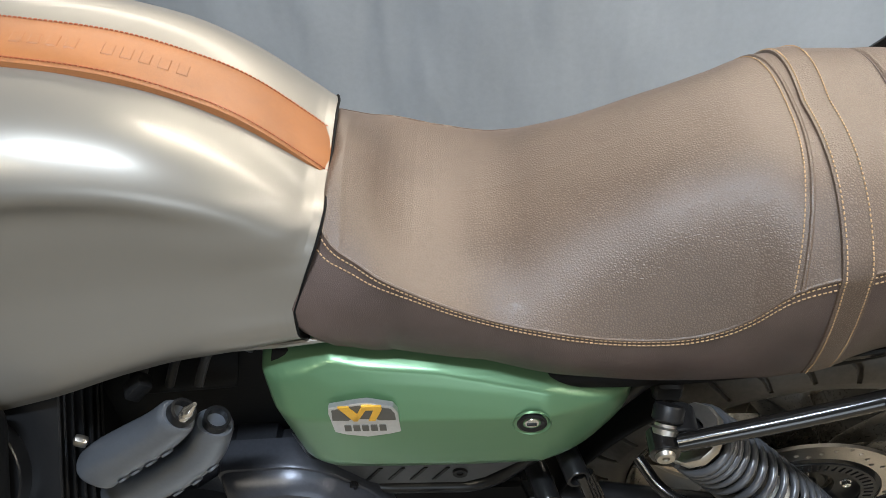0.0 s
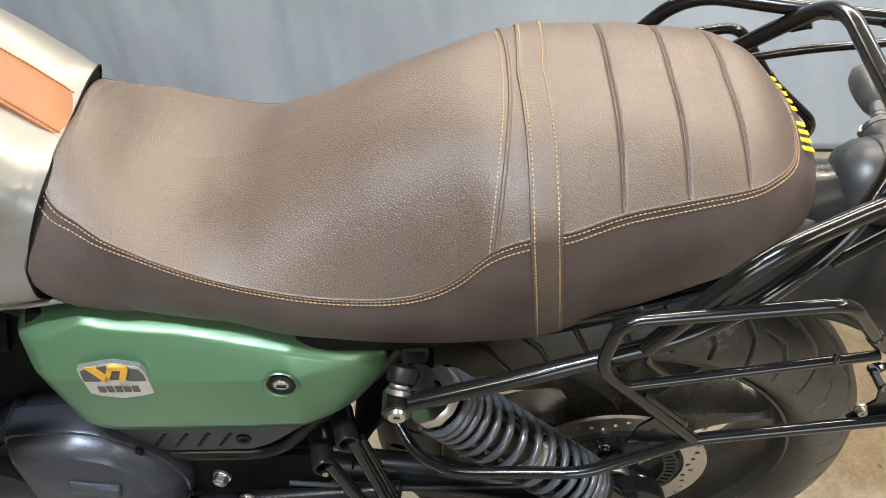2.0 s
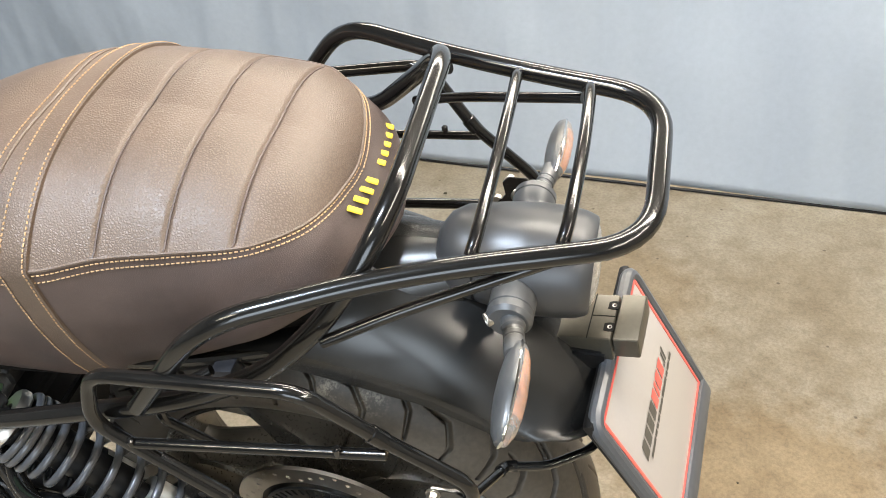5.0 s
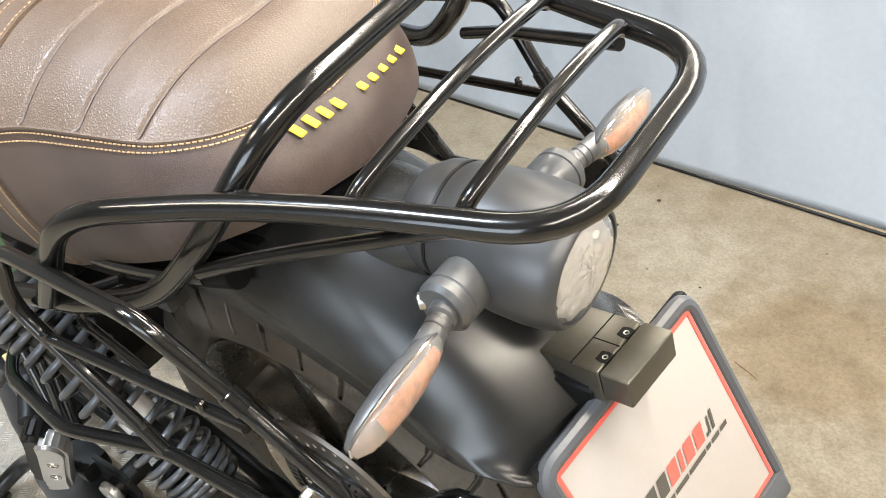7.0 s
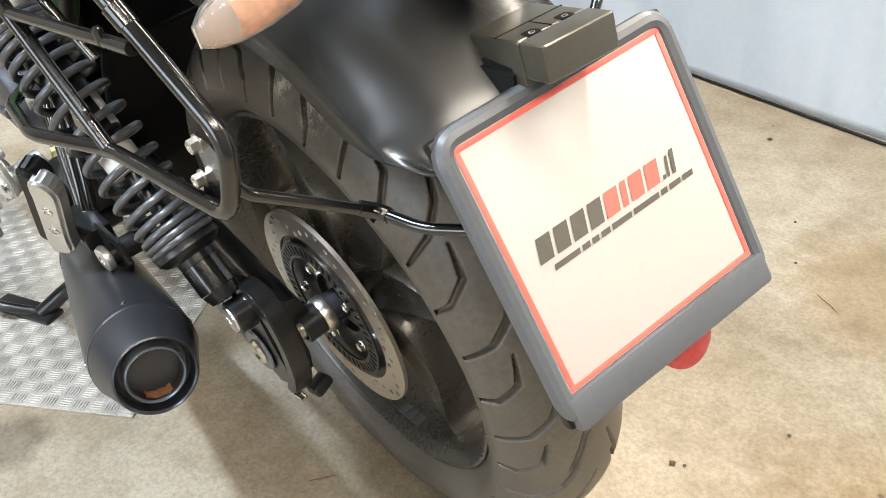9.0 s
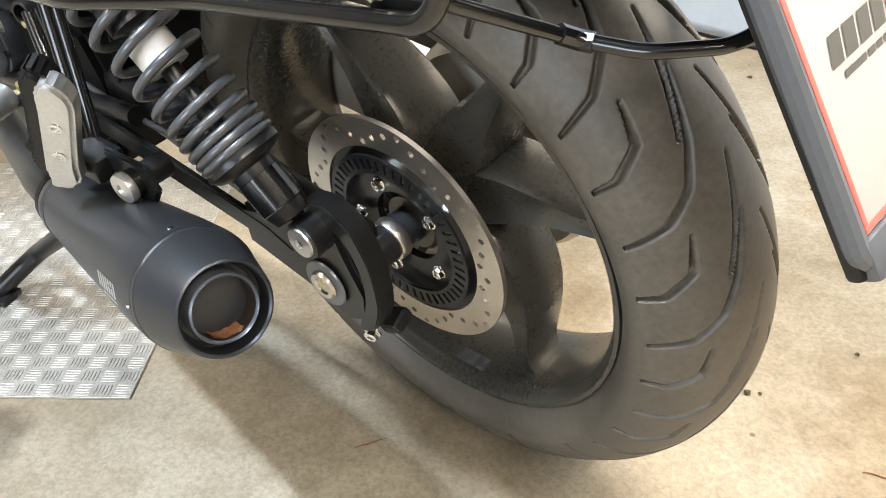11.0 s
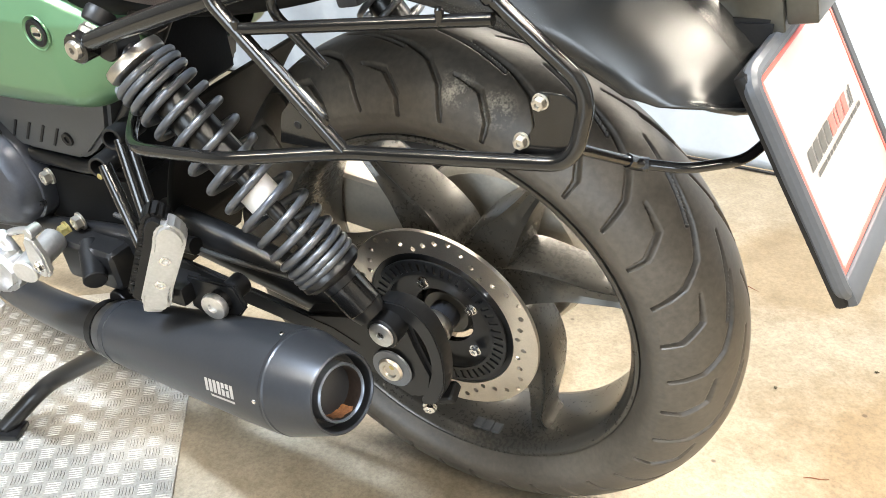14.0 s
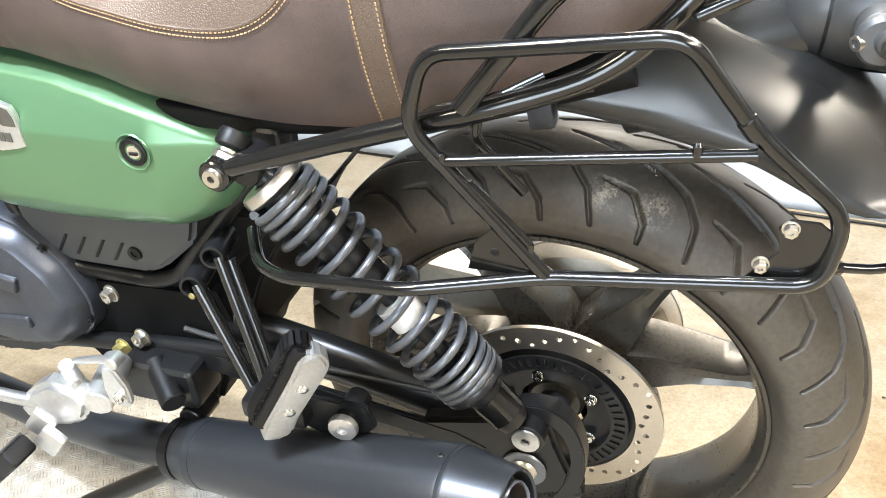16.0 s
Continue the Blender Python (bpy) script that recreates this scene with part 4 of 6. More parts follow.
i_front = int(np.argmax(seam[:180, 1] > 0.088))
bm = bmesh.new()
for side in (1, -1):
    for u in (0.965, 0.918):
        stitches(bm, seat_line(u, 0.0013, i_front, len(seam), side), 0.0042, 0.0028, 0.00042, Vector((0, -side * 0.8, 0.6)))
ob = part("seam_stitching", bm, M_THREAD, seat, "double row of sand-coloured thread")
tagged(ob, kind="stuff")
for side in (1, -1):
    part("seam_piping", sweep(bmesh.new(), seat_line(1.0, -0.0006, i_front, len(seam), side), 0.0016, 6), M_SEAT, seat)


def across(xf, lift, w_max=1.0, n=70):
    """A line over the seat's top from side to side; xf gives x by the share of the half width."""
    out = []
    for k in range(n + 1):
        s = -1 + 2 * k / n
        x = xf(s)
        i = I_MID + int(np.argmin(np.abs(seam[I_MID:-140, 0] - x)))
        p = seam[i].copy()
        p[0] = x
        q = seat_point(p, 1 + (1 - abs(s) * w_max))
        out.append((q[0], YC + s / max(abs(s), 1e-6) * q[1], q[2] + lift + (far_lift(q[0]) * q[1] if s > 0 else 0.0)))
    return out


inseam_x = lambda s: -0.171 - (0.017 if s < 0 else 0.012) * s * s
bm = bmesh.new()
stitches(bm, across(lambda a: inseam_x(a) - 0.006, 0.0008), 0.0042, 0.0027, 0.00042, Vector((0, 0, 1)))
tagged(part("rider_stitching", bm, M_THREAD, seat), kind="stuff")
for px in PLEATS:
    part("pleat_seam", sweep(bmesh.new(), across(lambda a: px, 0.0006, 0.99), 0.0010, 6), M_SIDE, seat)
part("rider_seam", sweep(bmesh.new(), across(inseam_x, -0.0004), 0.0022, 8), M_SEAT, seat)


def grab_strap():
    """The leather strap that goes over the seat and down both sides."""
    rows = []
    seq = [(u, 1) for u in (0.02, 0.2, 0.4, 0.6, 0.8, 0.95)] + [(1 + k / 16, 1) for k in range(17)] + [(1 + (15 - k) / 16, -1) for k in range(16)] + [(u, -1) for u in (0.95, 0.8, 0.6, 0.4, 0.2, 0.02)]
    for u, side in seq:
        xc = -0.134 - 0.012 * u if u < 1 else -0.151 + 0.005 * (1 - (u - 1) ** 2)
        row = []
        for dx in (-0.0142, -0.0134, -0.009, 0.0, 0.009, 0.0134, 0.0142):
            i = I_MID + int(np.argmin(np.abs(seam[I_MID:-140, 0] - (xc + dx))))
            p = seam[i].copy()
            p[0] = xc + dx
            q = seat_point(p, u)
            edge = 0.0026 if abs(dx) < 0.014 else -0.002
            ny = 0.9 if u < 1 else max(0.0, 0.9 - 1.6 * (u - 1))
            row.append((q[0], YC - side * (q[1] + edge * ny), q[2] + edge * (1.0 if u > 1 else 0.25) + (far_lift(q[0]) * q[1] if side < 0 else 0.0)))
        rows.append(row)
    fast_part("strap", [q for r in rows for q in r], grid_faces(len(rows), 7), M_SEAT, seat, "brown leather strap across the seat", sharp=70)
    bm = bmesh.new()
    for j, off in ((1, 0.003), (5, -0.003)):
        line = [(r[j][0] + off, r[j][1], r[j][2] + 0.0007) for r in rows]
        n = len(line)
        for lo, hi, up in ((0, 9, Vector((0, -1, 0.2))), (8, 16, Vector((0, -0.6, 0.8))), (15, 30, Vector((0, 0, 1))), (29, 37, Vector((0, 0.6, 0.8))), (36, n, Vector((0, 1, 0.2)))):
            shifted = [(x, y + up.y * 0.0008, z) for x, y, z in line[lo:hi]]
            stitches(bm, shifted, 0.0042, 0.0027, 0.00042, up)
    tagged(part("strap_stitching", bm, M_THREAD, seat), kind="stuff")


grab_strap()

# plain yellow blocks where the tail carries its embroidered word
embroidery = empty("embroidery")
embroidery.parent = seat
embroidery["label"] = "row of raised yellow embroidered blocks"
for k in range(10):
    if k == 4:
        continue
    y = -0.058 + k * 0.0128
    x = 0.1080 - 1.4 * (y - YC) ** 2
    part("thread_block", block((0.0132, 0.0068, 0.0018), frame_at((x, y, 0.5412), (0.93, 0.10, -0.36), (0.36, 0, 0.93)), 0.0008, 1), M_YELLOW, embroidery)

# -- tank --
def tank():
    xs = [-1.16, -1.05, -0.95, -0.86, -0.80, -0.74, -0.70, -0.66, -0.632, -0.612, -0.600, -0.594, -0.589]
    top = [0.700, 0.705, 0.703, 0.692, 0.682, 0.665, 0.648, 0.624, 0.601, 0.583, 0.572, 0.566, 0.561]
    low = [0.40, 0.37, 0.368, 0.392, 0.412, 0.426, 0.429, 0.431, 0.433, 0.435, 0.436, 0.437, 0.438]
    wid = [0.150, 0.165, 0.168, 0.162, 0.154, 0.146, 0.142, 0.138, 0.1350, 0.1325, 0.1310, 0.1300, 0.1290]
    dent = [0.9, 1.0, 1.0, 1.0, 1.0, 0.85, 0.6, 0.3, 0.12, 0.0, 0.0, 0.0, 0.0]
    prof = [(0.0, 1.0), (0.15, 0.997), (0.30, 0.994), (0.47, 0.984), (0.63, 0.957), (0.77, 0.905), (0.87, 0.826), (0.93, 0.725), (0.957, 0.61), (0.965, 0.50), (0.972, 0.40), (0.985, 0.28), (1.0, 0.16),
            (0.995, 0.08), (0.96, 0.03), (0.90, 0.0), (0.6, 0.015), (0.0, 0.03)]
    recess = [0, 0, 0, 0, 0, 0, 0.0, 0.85, 1.0, 0.95, 0.8, 0.45, 0.1, 0, 0, 0, 0, 0]
    N = 70
    xd = np.interp(np.linspace(0, 1, N) ** 0.85, np.linspace(0, 1, len(xs)), xs)
    rows = []
    for x in xd:
        t, l, w, d = (curve_at(x, xs, q) for q in (top, low, wid, dent))
        half = smooth_line([(a * w - 0.016 * d * r, l + (t - l) * b) for (a, b), r in zip(prof, recess)], 80)
        near_end = max(0.0, min(1.0, (x + 0.73) / 0.125))
        near_end *= near_end * (3 - 2 * near_end)
        tucked = []
        for a, b in half:
            back = float(np.interp(b, [0.42, 0.45, 0.48, 0.52, 0.56], [0.020, 0.033, 0.034, 0.018, 0.0])) * near_end
            tucked.append((x - back, a * (1 - 0.08 * near_end * max(0.0, min(1.0, (b - 0.47) / 0.06))), b))
        rows.append([(q, YC - a, b) for q, a, b in tucked] + [(q, YC + a, b + 0.08 * a) for q, a, b in tucked[-2:0:-1]])
    cols = len(rows[0])
    verts = [q for r in rows for q in r]
    faces = grid_faces(len(rows), cols, True)
    return verts, faces, rows[-1]


v, f, tank_end = tank()
tank_ob = fast_part("fuel_tank", v, f, M_TANK, bike, "satin silver fuel tank with a tan leather strap", sharp=50)
# black edge line and end face put in the shade between tank and seat
rim_line = [Vector(q) + Vector((0.0016, 0, 0)) for q in tank_end]
part("tank_gasket", sweep(bmesh.new(), rim_line, 0.0011, 8, True), M_VOID, tank_ob, "dark line put in for the shaded gap between tank and seat")
fast_part("tank_rear", [(q[0] + 0.001, q[1], q[2]) for q in tank_end], [tuple(range(len(tank_end)))], M_VOID, tank_ob)
STRAP_X = [-1.10, -0.95, -0.861, -0.767, -0.698, -0.653, -0.608, -0.582]
STRAP_Z = [0.706, 0.704, 0.694, 0.676, 0.649, 0.622, 0.580, 0.552]


def tank_strap():
    line = smooth_line(np.stack([STRAP_X, STRAP_Z], 1), 60)
    rows, edges = [], ([], [])
    for x, z in line:
        row = []
        for y, dz in ((-0.0335, -0.006), (-0.033, 0.0022), (-0.029, 0.0040), (-0.015, 0.0056), (0.0, 0.0060), (0.015, 0.0056), (0.029, 0.0040), (0.033, 0.0022), (0.0335, -0.006)):
            row.append((x, YC + y, z + dz))
        rows.append(row)
        edges[0].append((x, YC - 0.0295, z + 0.0048)), edges[1].append((x, YC + 0.0295, z + 0.0048))
    faces = grid_faces(len(rows), 9)
    faces.append(tuple(range((len(rows) - 1) * 9, len(rows) * 9)))
    strap = fast_part("tank_strap", [q for r in rows for q in r], faces, M_TAN, tank_ob, "tan leather strap along the tank")
    bm = bmesh.new()
    for e in edges:
        stitches(bm, e, 0.0042, 0.0030, 0.0005, Vector((0.3, 0, 1)))
    tagged(part("strap_stitching", bm, M_THREAD_TAN, tank_ob), kind="stuff")
    for k in range(10):
        if k == 4:
            continue
        x = -0.835 + 0.0145 * k
        z = float(np.interp(x, [p[0] for p in line], [p[1] for p in line])) + 0.0056
        sl = math.degrees(math.atan2(np.interp(x + 0.01, STRAP_X, STRAP_Z) - np.interp(x - 0.01, STRAP_X, STRAP_Z), 0.02))
        part("embossed_block", block((0.010, 0.016, 0.0018), pose(x, YC - 0.001, z, 0, -sl, 0), 0.0008, 1), M_TAN, tank_ob)


tank_strap()
part("tank_seam", sweep(bmesh.new(), [(x, -0.139 + 0.02 * max(0, (x + 0.7)) , z) for x, z in ((-0.90, 0.376), (-0.86, 0.388), (-0.80, 0.409), (-0.74, 0.423), (-0.70, 0.427), (-0.64, 0.431), (-0.60, 0.437))], 0.003, 8), M_TANK, tank_ob)

# -- green side panels --
PANEL = [(-0.668, 0.412), (-0.673, 0.385), (-0.662, 0.335), (-0.643, 0.250), (-0.630, 0.231), (-0.554, 0.226), (-0.460, 0.230), (-0.372, 0.240), (-0.331, 0.263), (-0.305, 0.297), (-0.297, 0.318),
         (-0.299, 0.340), (-0.313, 0.362), (-0.342, 0.380), (-0.40, 0.393), (-0.50, 0.407), (-0.60, 0.415)]


def side_panel(sign):
    outline = even(rounded([(x, 0, z) for x, z in PANEL], 0.012, 4, True), 160, True)
    cx, cz = -0.485, 0.325
    rows = []
    levels = [(1.0, 0.105), (1.0, 0.124), (0.996, 0.1300), (0.985, 0.1335), (0.965, 0.1370)]
    levels += [(k, float(np.interp(1 - k, [0.035, 0.07, 0.12, 0.2, 0.35, 0.55, 0.8, 1.0], [0.1370, 0.1400, 0.1425, 0.1450, 0.1470, 0.1480, 0.1485, 0.1485]))) for k in np.linspace(0.95, 0.0, 34)]
    for k, w in levels:
        row = []
        for x, _, z in outline:
            qx, qz = cx + (x - cx) * k, cz + (z - cz) * k
            # the top turns in above a crease
            crease = float(np.interp(qx, [-0.66, -0.635, -0.60, -0.575, -0.50, -0.39, -0.335, -0.30], [0.386, 0.392, 0.405, 0.399, 0.392, 0.370, 0.350, 0.338]))
            inn = max(0.0, qz - crease)
            ww = w + 0.006 * min(1.0, (1 - k) * 8) - 2.4 * inn - 0.42 * max(0.0, min(qz, crease) - 0.345) - 0.30 * max(0.0, 0.262 - qz) - 0.25 * max(0, qx + 0.39) ** 1.0
            row.append((qx, YC + sign * ww, qz))
        rows.append(row)
    name = fast_part("side_panel", [q for r in rows for q in r], grid_faces(len(rows), 160, True), M_GREEN, bike, "satin green side panel", sharp=42)
    return name


panel = side_panel(-1)
side_panel(1)
lock_at = Vector((-0.404, -0.1672, 0.336))
part("lock_bowl", spin(bmesh.new(), [(0.0200, 0.0), (0.0190, 0.0018), (0.0165, 0.0), (0.0145, -0.004), (0.0140, -0.006)], lock_at, (0, -1, 0), 40), M_GREEN, panel, "green dished ring")
part("lock_ring", spin(bmesh.new(), [(0.0152, -0.005), (0.0150, 0.0016), (0.0130, 0.0026), (0.0090, 0.0014), (0.0085, -0.003)], lock_at, (0, -1, 0), 40), M_BLACK, panel)
part("lock_barrel", spin(bmesh.new(), [(0.0, 0.0014), (0.0070, 0.0012), (0.0078, -0.0005), (0.0088, -0.001)], lock_at, (0, -1, 0), 32), M_CHROME, panel, "bright key barrel")
part("key_flap", block((0.0100, 0.002, 0.0036), pose(lock_at.x, lock_at.y - 0.0016, lock_at.z - 0.0015), 0.0006, 1), M_BLACK, panel)


def badge():
    """A shield of two colours with plain raised strokes."""
    cx, cz, y = -0.569, 0.349, -0.1690
    out = [(-0.030, 0.019), (-0.006, 0.025), (0.004, 0.0265), (0.026, 0.020), (0.0295, 0.012), (0.0305, -0.019), (0.020, -0.0225), (0.0, -0.0265), (-0.019, -0.0225), (-0.0285, -0.018), (-0.031, 0.010)]
    place = lambda pts, k=1.12: [(cx + a * k, cz + b * k) for a, b in pts]
    body = part("badge", slab(place(out), y + 0.006, y - 0.0008, 0.0006), M_BADGE, panel, "silver shield badge with dark and gold blocks")
    part("dark_field", slab(place([(-0.0275, 0.0165), (-0.006, 0.0225), (0.004, 0.0235), (0.024, 0.0175), (0.0272, 0.010), (0.0275, 0.0005), (0.014, 0.0005), (0.010, 0.0025), (-0.012, 0.003), (-0.014, 0.0005), (-0.0285, 0.001)]), y, y - 0.0014, 0), M_DARKP, body)
    for pts in ([(-0.0215, 0.0225), (-0.0125, 0.0225), (-0.004, 0.0085), (-0.006, 0.0015), (-0.0095, 0.0015)], [(-0.001, 0.0235), (0.0165, 0.0235), (0.0165, 0.0185), (0.0095, 0.0015), (0.0035, 0.0015), (0.0095, 0.0180), (-0.001, 0.0180)],
                [(-0.006, 0.0015), (0.0035, 0.020), (-0.002, 0.020), (-0.0095, 0.0015)]):
        part("gold_stroke", slab(place(pts), y - 0.0008, y - 0.0030, 0), M_GOLD, body)
    for k in range(5):
        part("dark_bar", slab(place([(-0.0190 + 0.0078 * k, -0.0065), (-0.0130 + 0.0078 * k, -0.0065), (-0.0130 + 0.0078 * k, -0.0155), (-0.0190 + 0.0078 * k, -0.0155)]), y, y - 0.0018, 0), M_DARKP, body)


badge()

# -- lower side box with slots, under the green panel --
def under_box():
    o = [(-0.645, 0.245), (-0.640, 0.185), (-0.617, 0.146), (-0.585, 0.130), (-0.480, 0.131), (-0.455, 0.142), (-0.405, 0.185), (-0.385, 0.245)]
    box = part("air_box_cover", slab(o, -0.148, 0.09, 0.006), M_GREYPL, bike, "matt grey slotted cover below the green panel")
    # slots are black bars laid on the cover, their shade given as colour
    for k in range(4):
        x = -0.598 + 0.026 * k
        part("slot", slab([(x, 0.146), (x + 0.004, 0.146), (x + 0.022, 0.172), (x + 0.018, 0.172)], -0.1482, -0.1495, 0), M_BLACK, box)
    part("cover_screw", spin(bmesh.new(), [(0.0, 0.001), (0.004, 0.001), (0.0045, 0.003), (0.0085, 0.0035), (0.0092, 0.0)], (-0.487, -0.1475, 0.160), (0, -1, 0), 24), M_BLACK, box)
    rail = part("lower_rail", tube([(-0.665, -0.135, 0.24), (-0.652, -0.135, 0.178), (-0.622, -0.138, 0.134), (-0.585, -0.140, 0.117), (-0.475, -0.140, 0.117), (-0.445, -0.138, 0.128), (-0.33, -0.135, 0.26), (-0.27, -0.13, 0.34)], 0.0095, 0.03), M_SATIN, bike, "black frame rail")
    for o in (box, *box.children, rail, arm):
        o.data.transform(Matrix.Translation((0.008, 0.0195, 0.0165)))


under_box()

# -- frame, engine and dark parts inside --
frame_part = part("frame", tube([(-1.0, YC, 0.36), (-0.70, YC, 0.40), (-0.40, YC - 0.0, 0.40), (-0.1, YC, 0.40)], 0.03, 0.1), M_VOID, bike, "black steel frame")
for s in (1, -1):
    yy = lambda y: YC + s * y
    part("seat_rail", tube([(-0.66, yy(0.10), 0.39), (-0.45, yy(0.115), 0.365), (-0.28, yy(0.12), 0.365), (-0.10, yy(0.115), 0.385), (0.06, yy(0.10), 0.435)], 0.0125, 0.08), M_VOID, frame_part)
    part("shock_mount", block((0.030, 0.03, 0.026), pose(-0.268, yy(0.120), 0.352), 0.008, 3), M_BLACK, frame_part)
# two added dark blocks that stop the view through the bike
part("air_filter_box", block((0.30, 0.12, 0.28), pose(-0.76, YC, 0.30), 0.012, 3), M_VOID, frame_part)
part("battery_case", block((0.30, 0.14, 0.20), pose(-0.50, YC, 0.31), 0.012, 3), M_VOID, frame_part)
part("pivot_plate", slab([(-0.60, 0.12), (-0.40, 0.13), (-0.38, 0.06), (-0.43, -0.06), (-0.55, -0.08), (-0.62, 0.0)], -0.118, 0.07, 0.008), M_VOID, frame_part)
part("tool_tray", block((0.34, 0.16, 0.04), pose(-0.10, YC, 0.405, 0, -8, 0), 0.008), M_VOID, frame_part)

engine = part("gearbox", slab([(-0.98, 0.14), (-0.80, 0.16), (-0.755, 0.202), (-0.680, 0.202), (-0.655, 0.12), (-0.60, 0.155), (-0.572, 0.10), (-0.575, 0.045), (-0.60, 0.02), (-0.70, -0.035), (-0.98, -0.06)], -0.128, 0.09, 0.014), M_CAST, bike, "dark grey cast gearbox housing")
part("clutch_bulge", spin(bmesh.new(), [(0.0, 0.03), (0.045, 0.03), (0.06, 0.022), (0.066, 0.0)], (-0.80, -0.128, 0.08), (0, -1, 0), 32), M_CAST, engine)
part("casting_step", slab([(-0.74, 0.06), (-0.615, 0.075), (-0.590, 0.045), (-0.62, 0.012), (-0.74, -0.02)], -0.142, -0.126, 0.006), M_CAST, engine)
M_CASE = surface("blue_grey_casting", (0.060, 0.064, 0.076), 0.33, 0.55, vary=0.15, relief=0.0004)


def gear_cover():
    """A rounded housing with flat facets and a rim, at the rear of the engine."""
    o = [(-0.745, 0.215), (-0.655, 0.222), (-0.610, 0.206), (-0.565, 0.160), (-0.545, 0.110), (-0.552, 0.068), (-0.590, 0.034), (-0.660, 0.022), (-0.745, 0.030)]
    line = even(rounded([(x, 0, z) for x, z in o], 0.016, 4, True), 90, True)
    rows = []
    for k, y in ((1.0, -0.100), (1.0, -0.134), (0.985, -0.138), (0.955, -0.139), (0.94, -0.145), (0.86, -0.158), (0.80, -0.163), (0.55, -0.170), (0.30, -0.172), (0.0, -0.173)):
        rows.append([(-0.668 + (x + 0.655) * k, y, 0.112 + (z - 0.122) * k) for x, _, z in line])
    cover = fast_part("gear_cover", [q for r in rows for q in r], grid_faces(len(rows), 90, True), M_CASE, engine, "blue-grey cast cover with a flat rim", 24)
    part("cover_step", block((0.060, 0.014, 0.022), pose(-0.655, -0.170, 0.140, 0, 12, 0), 0.005, 3), M_CASE, engine)
    part("cover_step", block((0.075, 0.012, 0.018), pose(-0.665, -0.170, 0.075, 0, -6, 0), 0.005, 3), M_CASE, engine)
    for x, z in ((-0.603, 0.170), (-0.569, 0.070), (-0.653, 0.020)):
        part("cover_bolt", hexbolt(bmesh.new(), (x, -0.138, z), (0, -1, 0), 0.005, 0.006), M_BLACK, engine)


gear_cover()
part("casting_rib", block((0.05, 0.014, 0.012), pose(-0.73, -0.133, 0.115), 0.003), M_CAST, engine)
part("engine_block", block((0.36, 0.24, 0.42), pose(-1.06, YC, 0.14), 0.03, 3), M_VOID, engine)


def cylinder_head():
    head = empty("cylinder")
    head.parent = bike
    head["label"] = "black finned engine cylinder"
    c = Vector((-0.962, -0.16, 0.280))
    ax = Vector((0, -0.72, 0.69)).normalized()
    for k in range(7):
        p = c + ax * (0.016 * k - 0.03)
        m = frame_at(p, (1, 0, 0), ax)
        part("fin", block((0.19 + 0.006 * math.sin(k), 0.17, 0.005), m, 0.0015, 1), M_SATIN, head)
    part("barrel", rod(c - ax * 0.10, c + ax * 0.09, 0.065, 32), M_SATIN, head)
    part("head_cover", block((0.185, 0.15, 0.065), frame_at(c + ax * 0.125 + Vector((-0.03, 0, 0)), (1, 0, 0), ax), 0.02, 4), M_BLACK, head, "dark grey valve cover")


cylinder_head()


